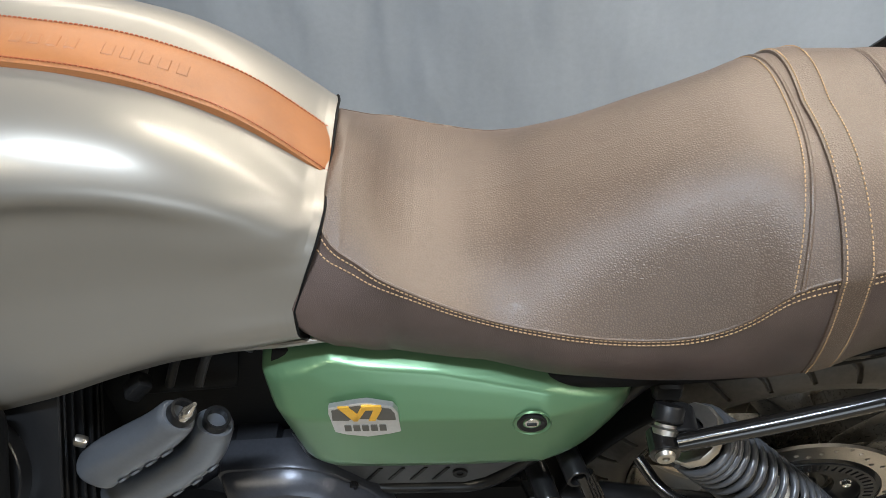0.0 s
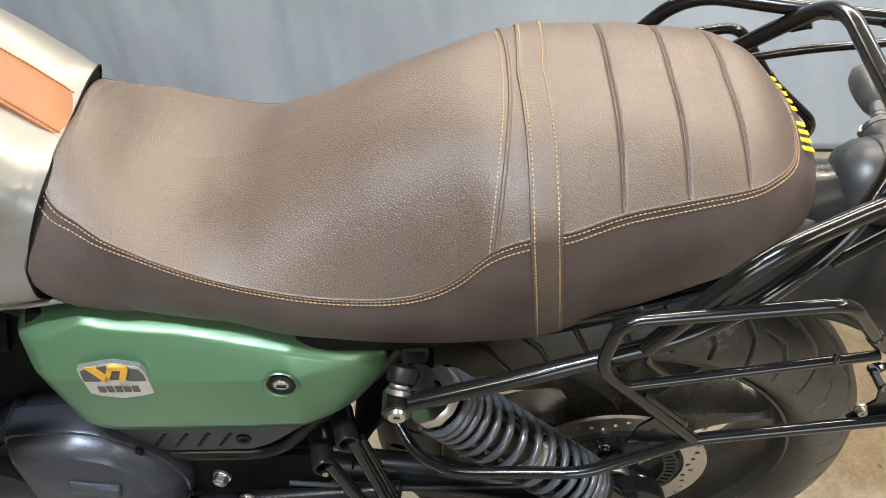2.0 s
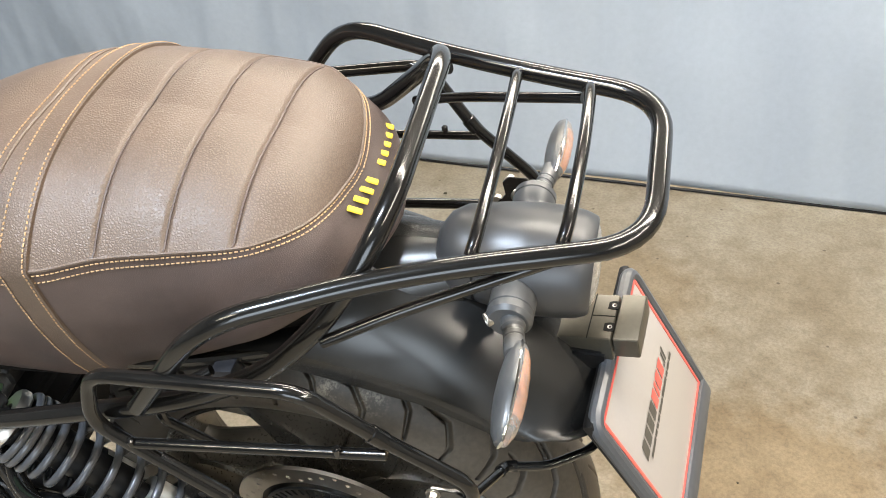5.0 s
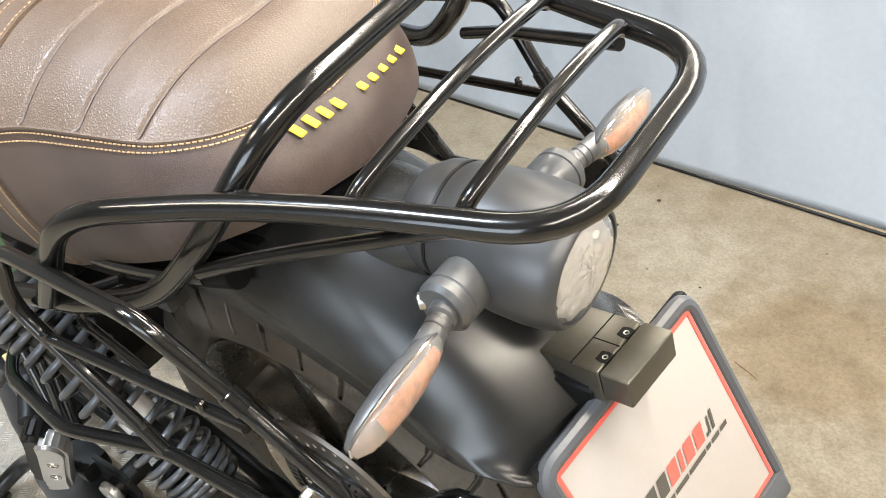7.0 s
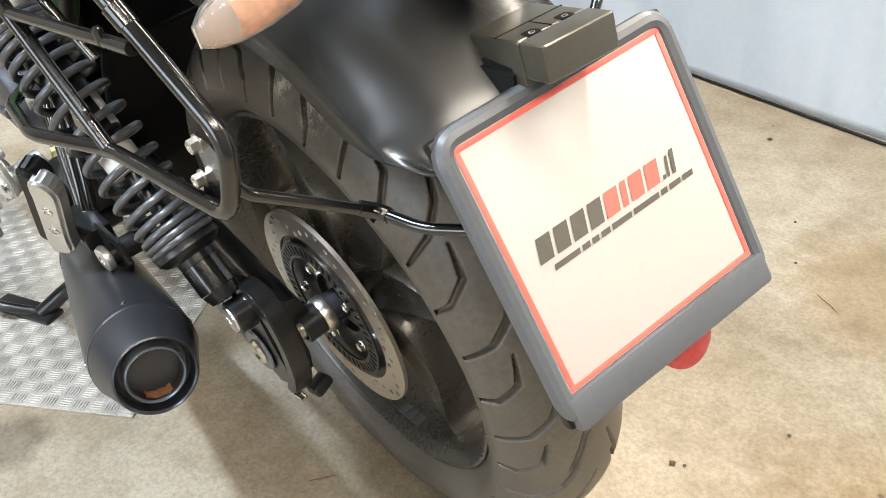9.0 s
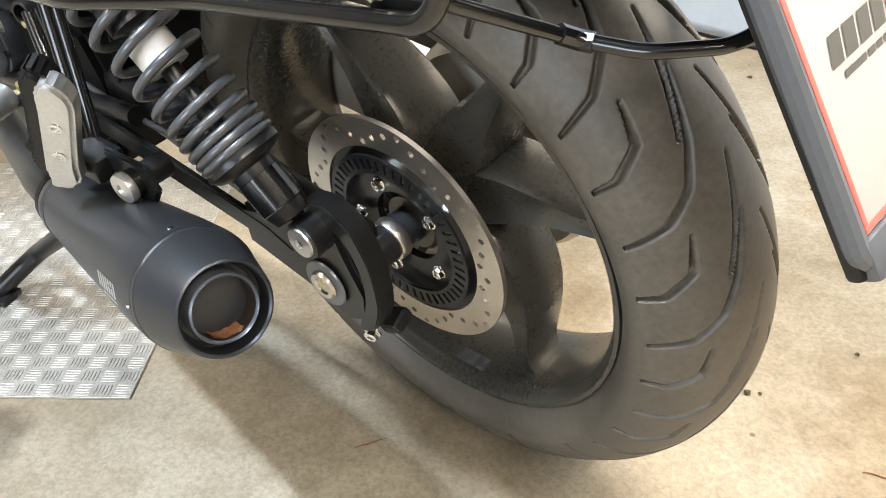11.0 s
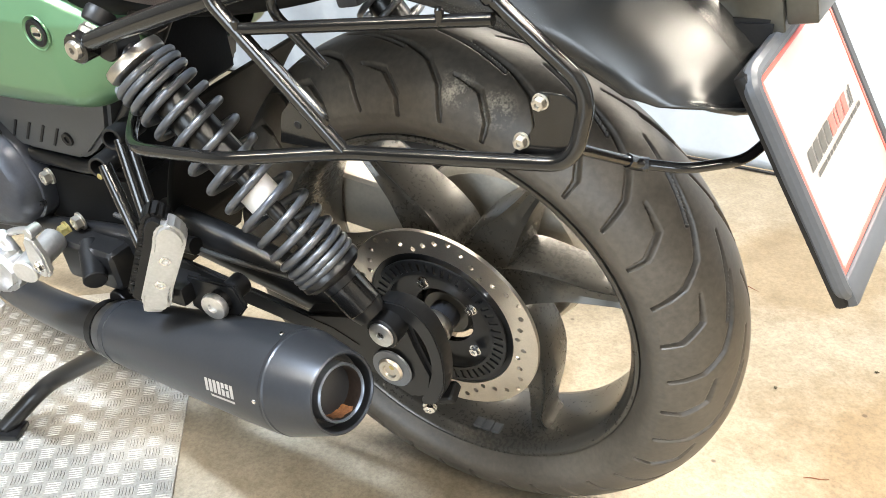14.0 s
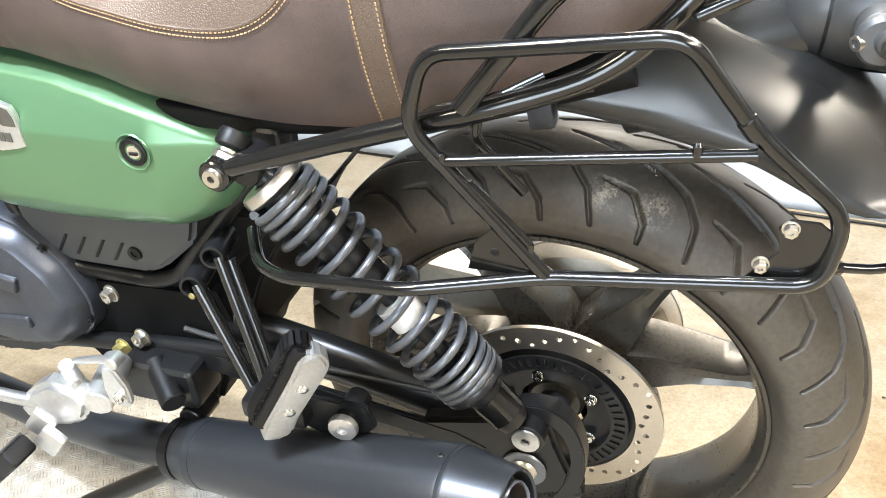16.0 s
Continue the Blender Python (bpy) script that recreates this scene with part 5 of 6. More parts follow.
def heat_shields():
    """Two curved grey ducts beside the throttle body, one inside the other's bend, each with a row of round dimples."""
    for name, pts, fat in (("injector_cover", [(-0.842, 0.308), (-0.822, 0.328), (-0.792, 0.351), (-0.760, 0.376), (-0.735, 0.402)], 0.0235),
                           ("pipe_shield", [(-0.850, 0.228), (-0.808, 0.258), (-0.768, 0.287), (-0.733, 0.324), (-0.712, 0.366)], 0.0245)):
        line = smooth_line([(a, -0.195 if fat < 0.024 else -0.180, b) for a, b in pts], 34)
        rows = []
        for k in range(34):
            d = np.array(line[min(33, k + 1)]) - np.array(line[max(0, k - 1)])
            d /= np.linalg.norm(d)
            side = np.array((-d[2], 0, d[0]))
            w = fat * (1 - 0.22 * (k / 33) ** 2) * (0.90 if k in (0, 33) else 1.0)
            ring = []
            for n in range(28):
                a = 2 * math.pi * n / 28
                ca, sa = math.cos(a), math.sin(a)
                ca, sa = math.copysign(abs(ca) ** 0.8, ca), math.copysign(abs(sa) ** 0.8, sa)
                ring.append(tuple(np.array(line[k]) + side * (w * ca) + np.array((0, -0.85 * w * sa, 0))))
            rows.append(ring)
        faces = grid_faces(34, 28, True) + [tuple(range(27, -1, -1)), tuple(range(33 * 28, 34 * 28))]
        shell = fast_part(name, [q for r in rows for q in r], faces, M_GREYBLUE, bike, "smooth grey curved metal duct with round dimples", 50)
        for k in (8, 13, 18, 23):
            at, out = Vector(rows[k][11]), (Vector(rows[k][11]) - Vector(line[k])).normalized()
            part("dimple", spin(bmesh.new(), [(0.0, -0.0010), (0.0034, -0.0006), (0.0046, 0.0012), (0.0058, 0.0014), (0.0070, -0.0010)], at + out * 0.0004, out, 20), M_GREYBLUE, shell)
        part("end_collar", spin(bmesh.new(), [(0.010, -0.004), (0.013, -0.004), (0.013, 0.010), (0.010, 0.010)], Vector(line[-1]), Vector(line[-1]) - Vector(line[-3]), 24, loop=True), M_BLACK, shell)
    part("cover_bolt", hexbolt(bmesh.new(), (-0.838, -0.215, 0.262), (0, -1, 0.2), 0.007, 0.009), M_CHROME, bike)
    part("clip", block((0.014, 0.010, 0.012), pose(-0.850, -0.185, 0.345, 0, 30, 0), 0.004), M_STEEL, bike, "dull steel clip")
    fit = Vector((-0.727, -0.205, 0.412))
    part("hose_end", spin(bmesh.new(), [(0.0, 0), (0.0048, 0), (0.0055, 0.004), (0.0048, 0.006), (0.0058, 0.009), (0.0058, 0.013), (0.0045, 0.015), (0.002, 0.024), (0.0, 0.024)], fit, (0.6, 0.1, 0.7), 16), M_CHROME, bike, "bright hose fitting")
    part("throttle_body", rod((-0.82, -0.10, 0.36), (-0.72, -0.07, 0.33), 0.035, 28), M_VOID, bike)
    part("sensor_plug", block((0.026, 0.018, 0.016), pose(-0.79, -0.15, 0.385, 0, -40, 20), 0.003), M_BLACK, bike)
    for k in range(3):
        part("hose", tube([(-0.80 + 0.03 * k, -0.13, 0.36), (-0.78 + 0.03 * k, -0.12, 0.41), (-0.72 + 0.02 * k, -0.10, 0.40), (-0.70 + 0.02 * k, -0.07, 0.34)], 0.005, 0.04, 10), M_CABLE, bike)


heat_shields()

# -- luggage rack --
RING_R, MAIN_R, BAR_R, PAN_R = 0.0085, 0.0090, 0.0052, 0.0064
rack = empty("luggage_rack")
rack.parent = bike
rack["label"] = "gloss black tubular luggage rack with side carriers"
near_ring = [(0.347, YC, 0.577), (0.343, -0.098, 0.574), (0.215, -0.130, 0.566), (0.140, -0.154, 0.560), (0.030, -0.200, 0.547), (-0.055, -0.206, 0.435)]
ring_line = rounded([far_top(p) for p in near_ring[:0:-1]] + near_ring[1:], 0.045)
part("rack_ring", sweep(bmesh.new(), ring_line, RING_R, 18), M_TUBE, rack)
near_main = [(-0.270, -0.206, 0.357), (-0.17, -0.206, 0.392), (-0.02, -0.196, 0.437), (0.053, -0.172, 0.459), (0.118, -0.158, 0.530), (0.158, -0.118, 0.600), (0.170, YC, 0.612)]
main_line = rounded(near_main[:-1] + [far_top(p) for p in near_main[-2::-1]], 0.05)
part("rack_support", sweep(bmesh.new(), main_line, MAIN_R, 18), M_TUBE, rack)
for x, w, z in ((0.215, 0.111, 0.564), (0.279, 0.094, 0.569)):
    a = Vector((x, YC - w, z))
    b = far_top(a)
    lift = lambda t, h: a.lerp(b, t) + Vector((0.006 * h, 0, 0.018 * h))
    part("cross_bar", sweep(bmesh.new(), smooth_line([a, lift(0.1, 0.6), lift(0.5, 1.0), lift(0.9, 0.6), b], 24), BAR_R, 14), M_TUBE, rack)
for s in (1, -1):
    q = lambda p: Vector(p) if s > 0 else far(p)
    part("brace", tube([q((0.105, -0.165, 0.500)), q((0.16, -0.148, 0.524)), q((0.275, -0.112, 0.562))], 0.0050, 0.03, 12), M_TUBE, rack)
    part("weld_bead", sweep(bmesh.new(), [q((0.132, -0.150, 0.551)), q((0.142, -0.146, 0.557)), q((0.150, -0.143, 0.561))], 0.006, 8), M_TUBE, rack)
    part("mount_eye", rod(q((-0.283, -0.190, 0.351)), q((-0.283, -0.216, 0.351)), 0.0150, 24), M_TUBE, rack)
    part("mount_bolt", spin(bmesh.new(), [(0.0, 0.0), (0.003, 0.0), (0.0035, 0.004), (0.0085, 0.004), (0.0095, 0.0)], q((-0.283, -0.216, 0.351)), (0, -s, 0), 20), M_STEEL, rack, "steel socket bolt")
    part("mount_post", spin(bmesh.new(), [(0.0, 0.0), (0.0085, 0.0), (0.0090, 0.006), (0.0125, 0.008), (0.0128, 0.013), (0.0105, 0.015), (0.0105, 0.018), (0.0, 0.018)], q((-0.283, -0.202, 0.352)), q((-0.277, -0.180, 0.372)) - q((-0.283, -0.202, 0.352)), 28), M_STEEL, rack, "bright spacer under a black cap")
    part("post_cap", spin(bmesh.new(), [(0.0, 0.0), (0.0135, 0.0), (0.0150, 0.002), (0.0150, 0.013), (0.0135, 0.016), (0.0, 0.0165)], q((-0.279, -0.188, 0.366)), q((-0.276, -0.178, 0.376)) - q((-0.279, -0.188, 0.366)), 28), M_BLACK, rack)

    # side carrier
    loop = [q(p) for p in ((-0.290, -0.165, 0.262), (-0.268, -0.200, 0.250), (-0.230, -0.224, 0.258), (-0.101, -0.240, 0.280), (0.012, -0.210, 0.292), (0.216, -0.206, 0.318), (0.224, -0.194, 0.372),
                           (0.153, -0.202, 0.437), (0.104, -0.216, 0.505), (-0.082, -0.210, 0.478), (-0.096, -0.219, 0.424), (0.014, -0.2105, 0.292))]
    part("carrier_loop", sweep(bmesh.new(), rounded(loop, 0.020), PAN_R, 16), M_TUBE, rack)
    part("carrier_bar", tube([q((-0.070, -0.217, 0.394)), q((0.158, -0.206, 0.421))], 0.0050, seg=12), M_TUBE, rack)
    for p in ((-0.068, -0.217, 0.394), (0.118, -0.208, 0.418)):
        part("bar_weld", rod(q((p[0], p[1] - 0.002, p[2] - 0.004)), q((p[0], p[1] - 0.002, p[2] + 0.009)), 0.0035, 12), M_TUBE, rack)
    tab = part("carrier_tab", slab([(-0.054, 0.291), (0.004, 0.293), (-0.016, 0.338), (-0.026, 0.341), (-0.046, 0.320)], -0.2125, -0.2095, 0.0005), M_TUBE, rack)
    # no opening is cut: a black plug stands for the dark hole
    part("tab_hole", rod(q((-0.030, -0.2132, 0.312)), q((-0.030, -0.2088, 0.312)), 0.0045, 16), M_BLACK, rack)
    corner = part("corner_tab", slab([(0.163, 0.312), (0.172, 0.309), (0.212, 0.318), (0.216, 0.362), (0.208, 0.368), (0.188, 0.368), (0.181, 0.360), (0.184, 0.340)], -0.200, -0.197, 0.0005), M_TUBE, rack)
    for o in (tab, corner) if s < 0 else ():
        for v in o.data.vertices:
            v.co = far(v.co)
        o.data.flip_normals()
    for x, z in ((0.189, 0.361), (0.173, 0.327)):
        part("corner_bolt", hexbolt(bmesh.new(), q((x, -0.199, z)), (0, -s, 0), 0.0052, 0.008), M_STEEL, rack)
    part("leg_collar", rod(q((0.146, -0.2040, 0.4465)), q((0.157, -0.2014, 0.4325)), 0.0076, 18), M_TUBE, rack)
    part("gusset_bar", tube([q((-0.049, -0.214, 0.376)), q((-0.040, -0.214, 0.368)), q((0.000, -0.211, 0.322)), q((-0.002, -0.212, 0.314))], 0.0034, 0.006, 10), M_TUBE, rack)
    part("diagonal_stay", tube([q((-0.012, -0.185, 0.355)), q((-0.050, -0.195, 0.405)), q((-0.045, -0.19, 0.43)), q((0.0, -0.17, 0.45))], 0.0045, 0.02, 12), M_TUBE, rack)
near_hook = [(0.205, -0.192, 0.352), (0.205, -0.192, 0.324), (0.2335, -0.1105, 0.271), (0.272, -0.101, 0.268), (0.312, -0.076, 0.270), (0.330, -0.050, 0.285), (0.335, -0.030, 0.310)]
for s in (1, -1):
    part("tail_stay", sweep(bmesh.new(), rounded([Vector(p) if s > 0 else far(p) for p in near_hook], 0.012), 0.0046, 12), M_TUBE, rack)
    part("stay_weld", sweep(bmesh.new(), [Vector(p) if s > 0 else far(p) for p in ((0.229, -0.122, 0.279), (0.2335, -0.1105, 0.271), (0.243, -0.108, 0.270))], 0.0062, 8), M_TUBE, rack)

# -- rear mudguard --
def mudguard():
    rows = []
    n, m = 96, 30
    for i in range(n + 1):
        t = i / n
        a = radians(112 - 68 * t)
        edge = float(np.interp(t, [0, 0.30, 0.90, 0.94, 0.97, 1.0], [0.103, 0.101, 0.100, 0.094, 0.080, 0.052]))
        crown = float(np.interp(t, [0, 0.25, 0.5, 0.8, 1.0], [0.432, 0.459, 0.480, 0.470, 0.462]))
        rim_r = float(np.interp(t, [0, 0.30, 0.413, 0.518, 0.60, 0.645, 0.675, 0.70, 0.754, 0.824, 0.875, 0.924, 1.0], [0.408, 0.396, 0.392, 0.390, 0.391, 0.394, 0.396, 0.396, 0.396, 0.398, 0.410, 0.432, 0.458]))
        row = []
        for j in range(m + 1):
            u = -1 + 2 * j / m
            r = 0.405 + (crown - 0.405) * (1 - abs(u) ** 2.5) + (rim_r - 0.405) * abs(u) ** 9
            row.append((r * math.cos(a), YC + u * edge, r * math.sin(a)))
        rows.append(row)
    ob = fast_part("mudguard", [q for r in rows for q in r], grid_faces(n + 1, m + 1), M_FENDER, bike, "satin black rear mudguard", sharp=60)
    mod = ob.modifiers.new("thickness", "SOLIDIFY")
    mod.thickness = 0.003
    return ob


mudguard()


def inner_mudguard():
    """An added dull black sheet that darkens the gap in front of the wheel, and the small things that hang below the
    seat.
    """
    rows = []
    for i in range(25):
        a = radians(134 + 40 * i / 24)
        rows.append([(0.365 * math.cos(a) * (1 + 0.02 * (i / 24)), YC + w, 0.365 * math.sin(a)) for w in (-0.098, -0.090, -0.05, 0.0, 0.05, 0.090, 0.098)])
    ob = fast_part("inner_mudguard", [q for r in rows for q in r], grid_faces(25, 7), M_VOID, bike, "dull black sheet added to fill the dark gap before the wheel", sharp=60)
    ob.modifiers.new("thickness", "SOLIDIFY").thickness = 0.003
    part("seat_bracket", block((0.022, 0.020, 0.026), pose(-0.008, -0.140, 0.406, 0, -10, 0), 0.004), M_CAST, ob)
    for pts in ([(-0.25, -0.13, 0.380), (-0.16, -0.14, 0.390), (-0.06, -0.14, 0.408), (0.03, -0.125, 0.425)], [(-0.25, -0.12, 0.366), (-0.17, -0.125, 0.376), (-0.08, -0.13, 0.398), (0.0, -0.13, 0.412)]):
        part("wiring", tube(pts, 0.0055, 0.05, 10), M_TUBE, ob)


inner_mudguard()

# -- tail light --
tail = empty("tail_light")
tail.parent = bike
tail["label"] = "round satin black tail light with a clear lens"
TL = Vector((0.180, YC, 0.4640))
TAX = Vector((1, 0, -0.03)).normalized()
part("housing", spin(bmesh.new(), [(0.0, -0.020), (0.022, -0.018), (0.034, -0.010), (0.0415, 0.003), (0.0440, 0.016), (0.0440, 0.020), (0.0452, 0.022), (0.0485, 0.046), (0.0505, 0.070), (0.0500, 0.092), (0.0475, 0.108), (0.0440, 0.117), (0.0415, 0.119), (0.0395, 0.119), (0.0385, 0.114), (0.0, 0.112)], TL, TAX, 64), M_CAN, tail)
part("lower_shell", spin(bmesh.new(), [(0.0490, 0.040), (0.0515, 0.043), (0.0520, 0.098), (0.0508, 0.106), (0.0480, 0.110)], TL, TAX, 40, 205, 130), M_SATIN, tail)
part("neck", spin(bmesh.new(), [(0.0425, 0.0165), (0.0446, 0.0170), (0.0446, 0.0195), (0.0425, 0.020)], TL, TAX, 48), M_BLACK, tail)


def crinkled_reflector():
    """A pale faceted bowl seen through the clear lens."""
    rng = random.Random(5)
    e1, e2 = TAX.orthogonal().normalized(), TAX.cross(TAX.orthogonal()).normalized()
    rings, seg = 9, 30
    verts, faces = [TL + TAX * 0.1165], []
    for r in range(1, rings + 1):
        for k in range(seg):
            a, rad = 2 * math.pi * (k + 0.5 * (r % 2)) / seg, 0.0392 * r / rings
            h = 0.1150 + (0.0 if r == rings else rng.uniform(-0.0016, 0.0020)) - 0.002 * (r / rings) ** 2
            if r in (5, 6, 7) and k % 5 < 2:
                h += 0.0016
            verts.append(TL + TAX * h + (e1 * math.cos(a) + e2 * math.sin(a)) * rad)
    for k in range(seg):
        faces.append((0, 1 + k, 1 + (k + 1) % seg))
        for r in range(rings - 1):
            a, b = 1 + r * seg, 1 + (r + 1) * seg
            faces.append((a + k, b + k, b + (k + 1) % seg, a + (k + 1) % seg))
    fast_part("reflector_bowl", verts, faces, M_FROST, tail, "pale crinkled reflector", sharp=16)


crinkled_reflector()
part("clear_lens", spin(bmesh.new(), [(0.0, 0.1250), (0.018, 0.1243), (0.030, 0.1220), (0.036, 0.1195), (0.0388, 0.1165)], TL, TAX, 48), M_CLEAR, tail)
part("fairing", sweep(bmesh.new(), [(0.040, YC, 0.405), (0.095, YC, 0.415), (0.145, YC, 0.432), (0.185, YC, 0.446)], 0.05, 40, radii=[0.070, 0.064, 0.050, 0.036]), M_FENDER, tail)


def indicator(s):
    q = lambda p: Vector(p) if s > 0 else far(p)
    thing = empty("turn_signal")
    thing.parent = bike
    thing["label"] = "slim turn signal with an amber and clear lens"
    hub = q((0.236, -0.078, 0.461))
    part("clamp", spin(bmesh.new(), [(0.0, -0.022), (0.0185, -0.022), (0.0200, -0.019), (0.0200, 0.000), (0.0190, 0.0008), (0.0190, 0.0022), (0.0200, 0.003), (0.0200, 0.009), (0.0170, 0.013), (0.0, 0.013)], hub, (0, -s, 0), 36), M_SIGNAL, thing)
    part("clamp_screw", spin(bmesh.new(), [(0.0, 0.0), (0.003, 0.0), (0.0035, 0.003), (0.0060, 0.003), (0.0065, -0.004)], q((0.219, -0.087, 0.459)), (-0.75, -s * 0.6, -0.1), 20), M_STEEL, thing)
    part("stalk", spin(bmesh.new(), [(0.0, 0), (0.0105, 0), (0.0105, 0.009), (0.0085, 0.011), (0.0080, 0.014), (0.0088, 0.015), (0.0088, 0.019), (0.0080, 0.020), (0.0088, 0.021), (0.0095, 0.036), (0.0, 0.040)], q((0.239, -0.088, 0.462)), q((0.248, -0.126, 0.462)) - q((0.239, -0.088, 0.462)), 24), M_SIGNAL, thing)
    a, b = q((0.249, -0.113, 0.463)), q((0.248, -0.199, 0.450))
    line = [a.lerp(b, t) for t in (0.0, 0.06, 0.18, 0.35, 0.55, 0.75, 0.9, 1.0)]
    wid = [0.0075, 0.0115, 0.0155, 0.0182, 0.0190, 0.0175, 0.0140, 0.0075]
    d = (b - a).normalized()
    rear = Vector((0.93, 0, -0.30))
    rear = (rear - d * rear.dot(d)).normalized()
    up = d.cross(rear).normalized()

    def shell(name, front, mat, k, label=""):
        bm = bmesh.new()
        rings = []
        n = 12
        for p, w in zip(line, wid):
            ring = []
            for i in range(n + 1):
                ang = math.pi * i / n
                ring.append(bm.verts.new(p + up * (w * math.cos(ang) * k) + rear * ((0.62 if front else -0.75) * -1 * w * math.sin(ang) * k)))
            rings.append(ring)
        for r0, r1 in zip(rings[:-1], rings[1:]):
            for i in range(n):
                bm.faces.new((r0[i], r0[i + 1], r1[i + 1], r1[i]))
        bm.faces.new(rings[0]), bm.faces.new(rings[-1])
        return part(name, bm, mat, thing, label, 60)
    shell("shell", True, M_SIGNAL, 1.0)
    shell("lens", False, M_CLEAR, 0.97)
    bm = bmesh.new()
    leaf = [p + rear * (0.0022 + 0.0004 * math.sin(i)) for i, p in enumerate(line[1:6])]
    rings = [[bm.verts.new(p + up * (w * 0.58 * c) + rear * (0.005 * (1 - c * c))) for c in (-1, -0.8, -0.4, 0, 0.4, 0.8, 1)] for p, w in zip(leaf, wid[1:6])]
    for r0, r1 in zip(rings[:-1], rings[1:]):
        for k in range(6):
            bm.faces.new((r0[k], r0[k + 1], r1[k + 1], r1[k]))
    part("amber_core", bm, surface_amber, thing, "amber inner lens")
    bm = bmesh.new()
    rings = [[bm.verts.new(p + up * (w * 0.93 * c) + rear * 0.0008) for c in (-1, 0, 1)] for p, w in zip(line, wid)]
    for r0, r1 in zip(rings[:-1], rings[1:]):
        for k in range(2):
            bm.faces.new((r0[k], r0[k + 1], r1[k + 1], r1[k]))
    part("reflector", bm, M_BLUSH, thing, "dull pinkish reflector behind the lens")
    rim_line = [p + up * w for p, w in zip(line, wid)] + [p - up * w for p, w in zip(line[::-1], wid[::-1])]
    part("lens_rim", sweep(bmesh.new(), rim_line, 0.0012, 6, True), M_CHROME, thing)


M_BLUSH = surface("pinkish_reflector", (0.42, 0.27, 0.20), 0.4, vary=0.15)
surface_amber = surface("amber_plastic", (0.72, 0.27, 0.10), 0.25, vary=0.35, big=90, coat=0.5)
indicator(1), indicator(-1)

# -- sign holder --
def plate_holder():
    thing = empty("plate_holder")
    thing.parent = bike
    thing["label"] = "dark plastic plate holder with a cream dealer sign"
    u = Vector((0.015, 0.173, 0.008)).normalized()
    down = Vector((0.084, -0.004, -0.156))
    down = (down - u * down.dot(u)).normalized()
    nrm = down.cross(u).normalized()
    if nrm.x < 0:
        nrm = -nrm
    c = Vector((0.369, -0.0145, 0.2787))
    m = Matrix((u, -down, nrm)).transposed().to_4x4()
    m.translation = c
    w, h = 0.0885, 0.0895

    def flat(name, x0, x1, y0, y1, z0, z1, mat, bevel=0.001, label="", parent=thing):
        return part(name, block((x1 - x0, y1 - y0, z1 - z0), m @ pose((x0 + x1) / 2, (y0 + y1) / 2, (z0 + z1) / 2), bevel, 2), mat, parent, label)
    flat("tray", -w - 0.010, w + 0.010, -h - 0.024, h + 0.009, -0.014, -0.003, M_BLACK, 0.004)
    flat("bottom_lip", -w - 0.006, w + 0.008, -h - 0.026, -h, -0.016, 0.004, M_LIP, 0.0045)
    corner = [m @ Vector((a, b, -0.004)) for a, b in ((-w - 0.0055, h + 0.005), (w + 0.0055, h + 0.005), (w + 0.0055, -h - 0.016), (-w - 0.0055, -h - 0.016))]
    rim_bm = sweep(bmesh.new(), rounded(corner, 0.015, 8, True), 0.0072, 10, True)
    part("raised_rim", rim_bm, M_LIP, thing, "blue-grey raised rim")
    sign = flat("sign", -w, w, -h, h, -0.003, 0.0, M_PLATE, 0.0006, "cream sign with a red border and printed blocks")
    for a in ((-w + 0.001, w - 0.001, h - 0.0048, h - 0.001), (-w + 0.001, w - 0.001, -h + 0.001, -h + 0.0048), (-w + 0.001, -w + 0.0048, -h + 0.0048, h - 0.0048), (w - 0.0048, w - 0.001, -h + 0.0048, h - 0.0048)):
        flat("red_border", *a, 0.0, 0.0006, M_RED, 0.0002, "", sign)

    def stroke(x0, x1, y0, y1, mat, lean=0.25):
        bm = bmesh.new()
        s = lambda y: (y - y0) * lean
        bm.faces.new([bm.verts.new(m @ Vector((x + s(y), y, 0.0007))) for x, y in ((x0, y0), (x1, y0), (x1, y1), (x0, y1))])
        return part("printed_block", bm, mat, sign)
    x = -0.068
    for k in range(8):
        wd = 0.0118 if k != 5 else 0.005
        stroke(x, x + wd, -0.004, 0.0125, M_DARKP if k < 4 else M_RED)
        x += wd + 0.0030
    stroke(x, x + 0.003, -0.004, -0.001, M_DARKP), stroke(x + 0.004, x + 0.0065, -0.004, 0.010, M_DARKP), stroke(x + 0.009, x + 0.0125, -0.004, 0.012, M_DARKP)
    x = -0.060
    for wd in (0.024, 0.009, 0.008, 0.010, 0.020, 0.026, 0.008, 0.013, 0.012):
        stroke(x, x + wd - 0.002, -0.0125, -0.0085, M_DARKP)
        x += wd
    part("red_reflector", spin(bmesh.new(), [(0.0, 0.004), (0.020, 0.003), (0.026, 0.0), (0.026, -0.006), (0.0, -0.006)], m @ Vector((0.022, -h - 0.028, -0.020)), nrm, 36), M_REDLENS, thing, "round red reflector")
    part("reflector_tab", block((0.03, 0.05, 0.004), m @ pose(0.022, -h - 0.012, -0.018), 0.001), M_BLACK, thing)
    part("back_bracket", block((0.05, 0.12, 0.014), m @ pose(0, 0.03, -0.018), 0.003), M_BLACK, thing)
    part("clip_wire", tube([m @ Vector((0.030, h + 0.006, 0.0)), m @ Vector((0.020, h + 0.022, -0.02)), m @ Vector((0.045, h + 0.020, -0.02)), m @ Vector((0.05, h + 0.006, -0.002))], 0.0012, 0.006, 8), M_STEEL, thing)
    lm = pose(0.3075, -0.0105, 0.392, 0, -11, -5)
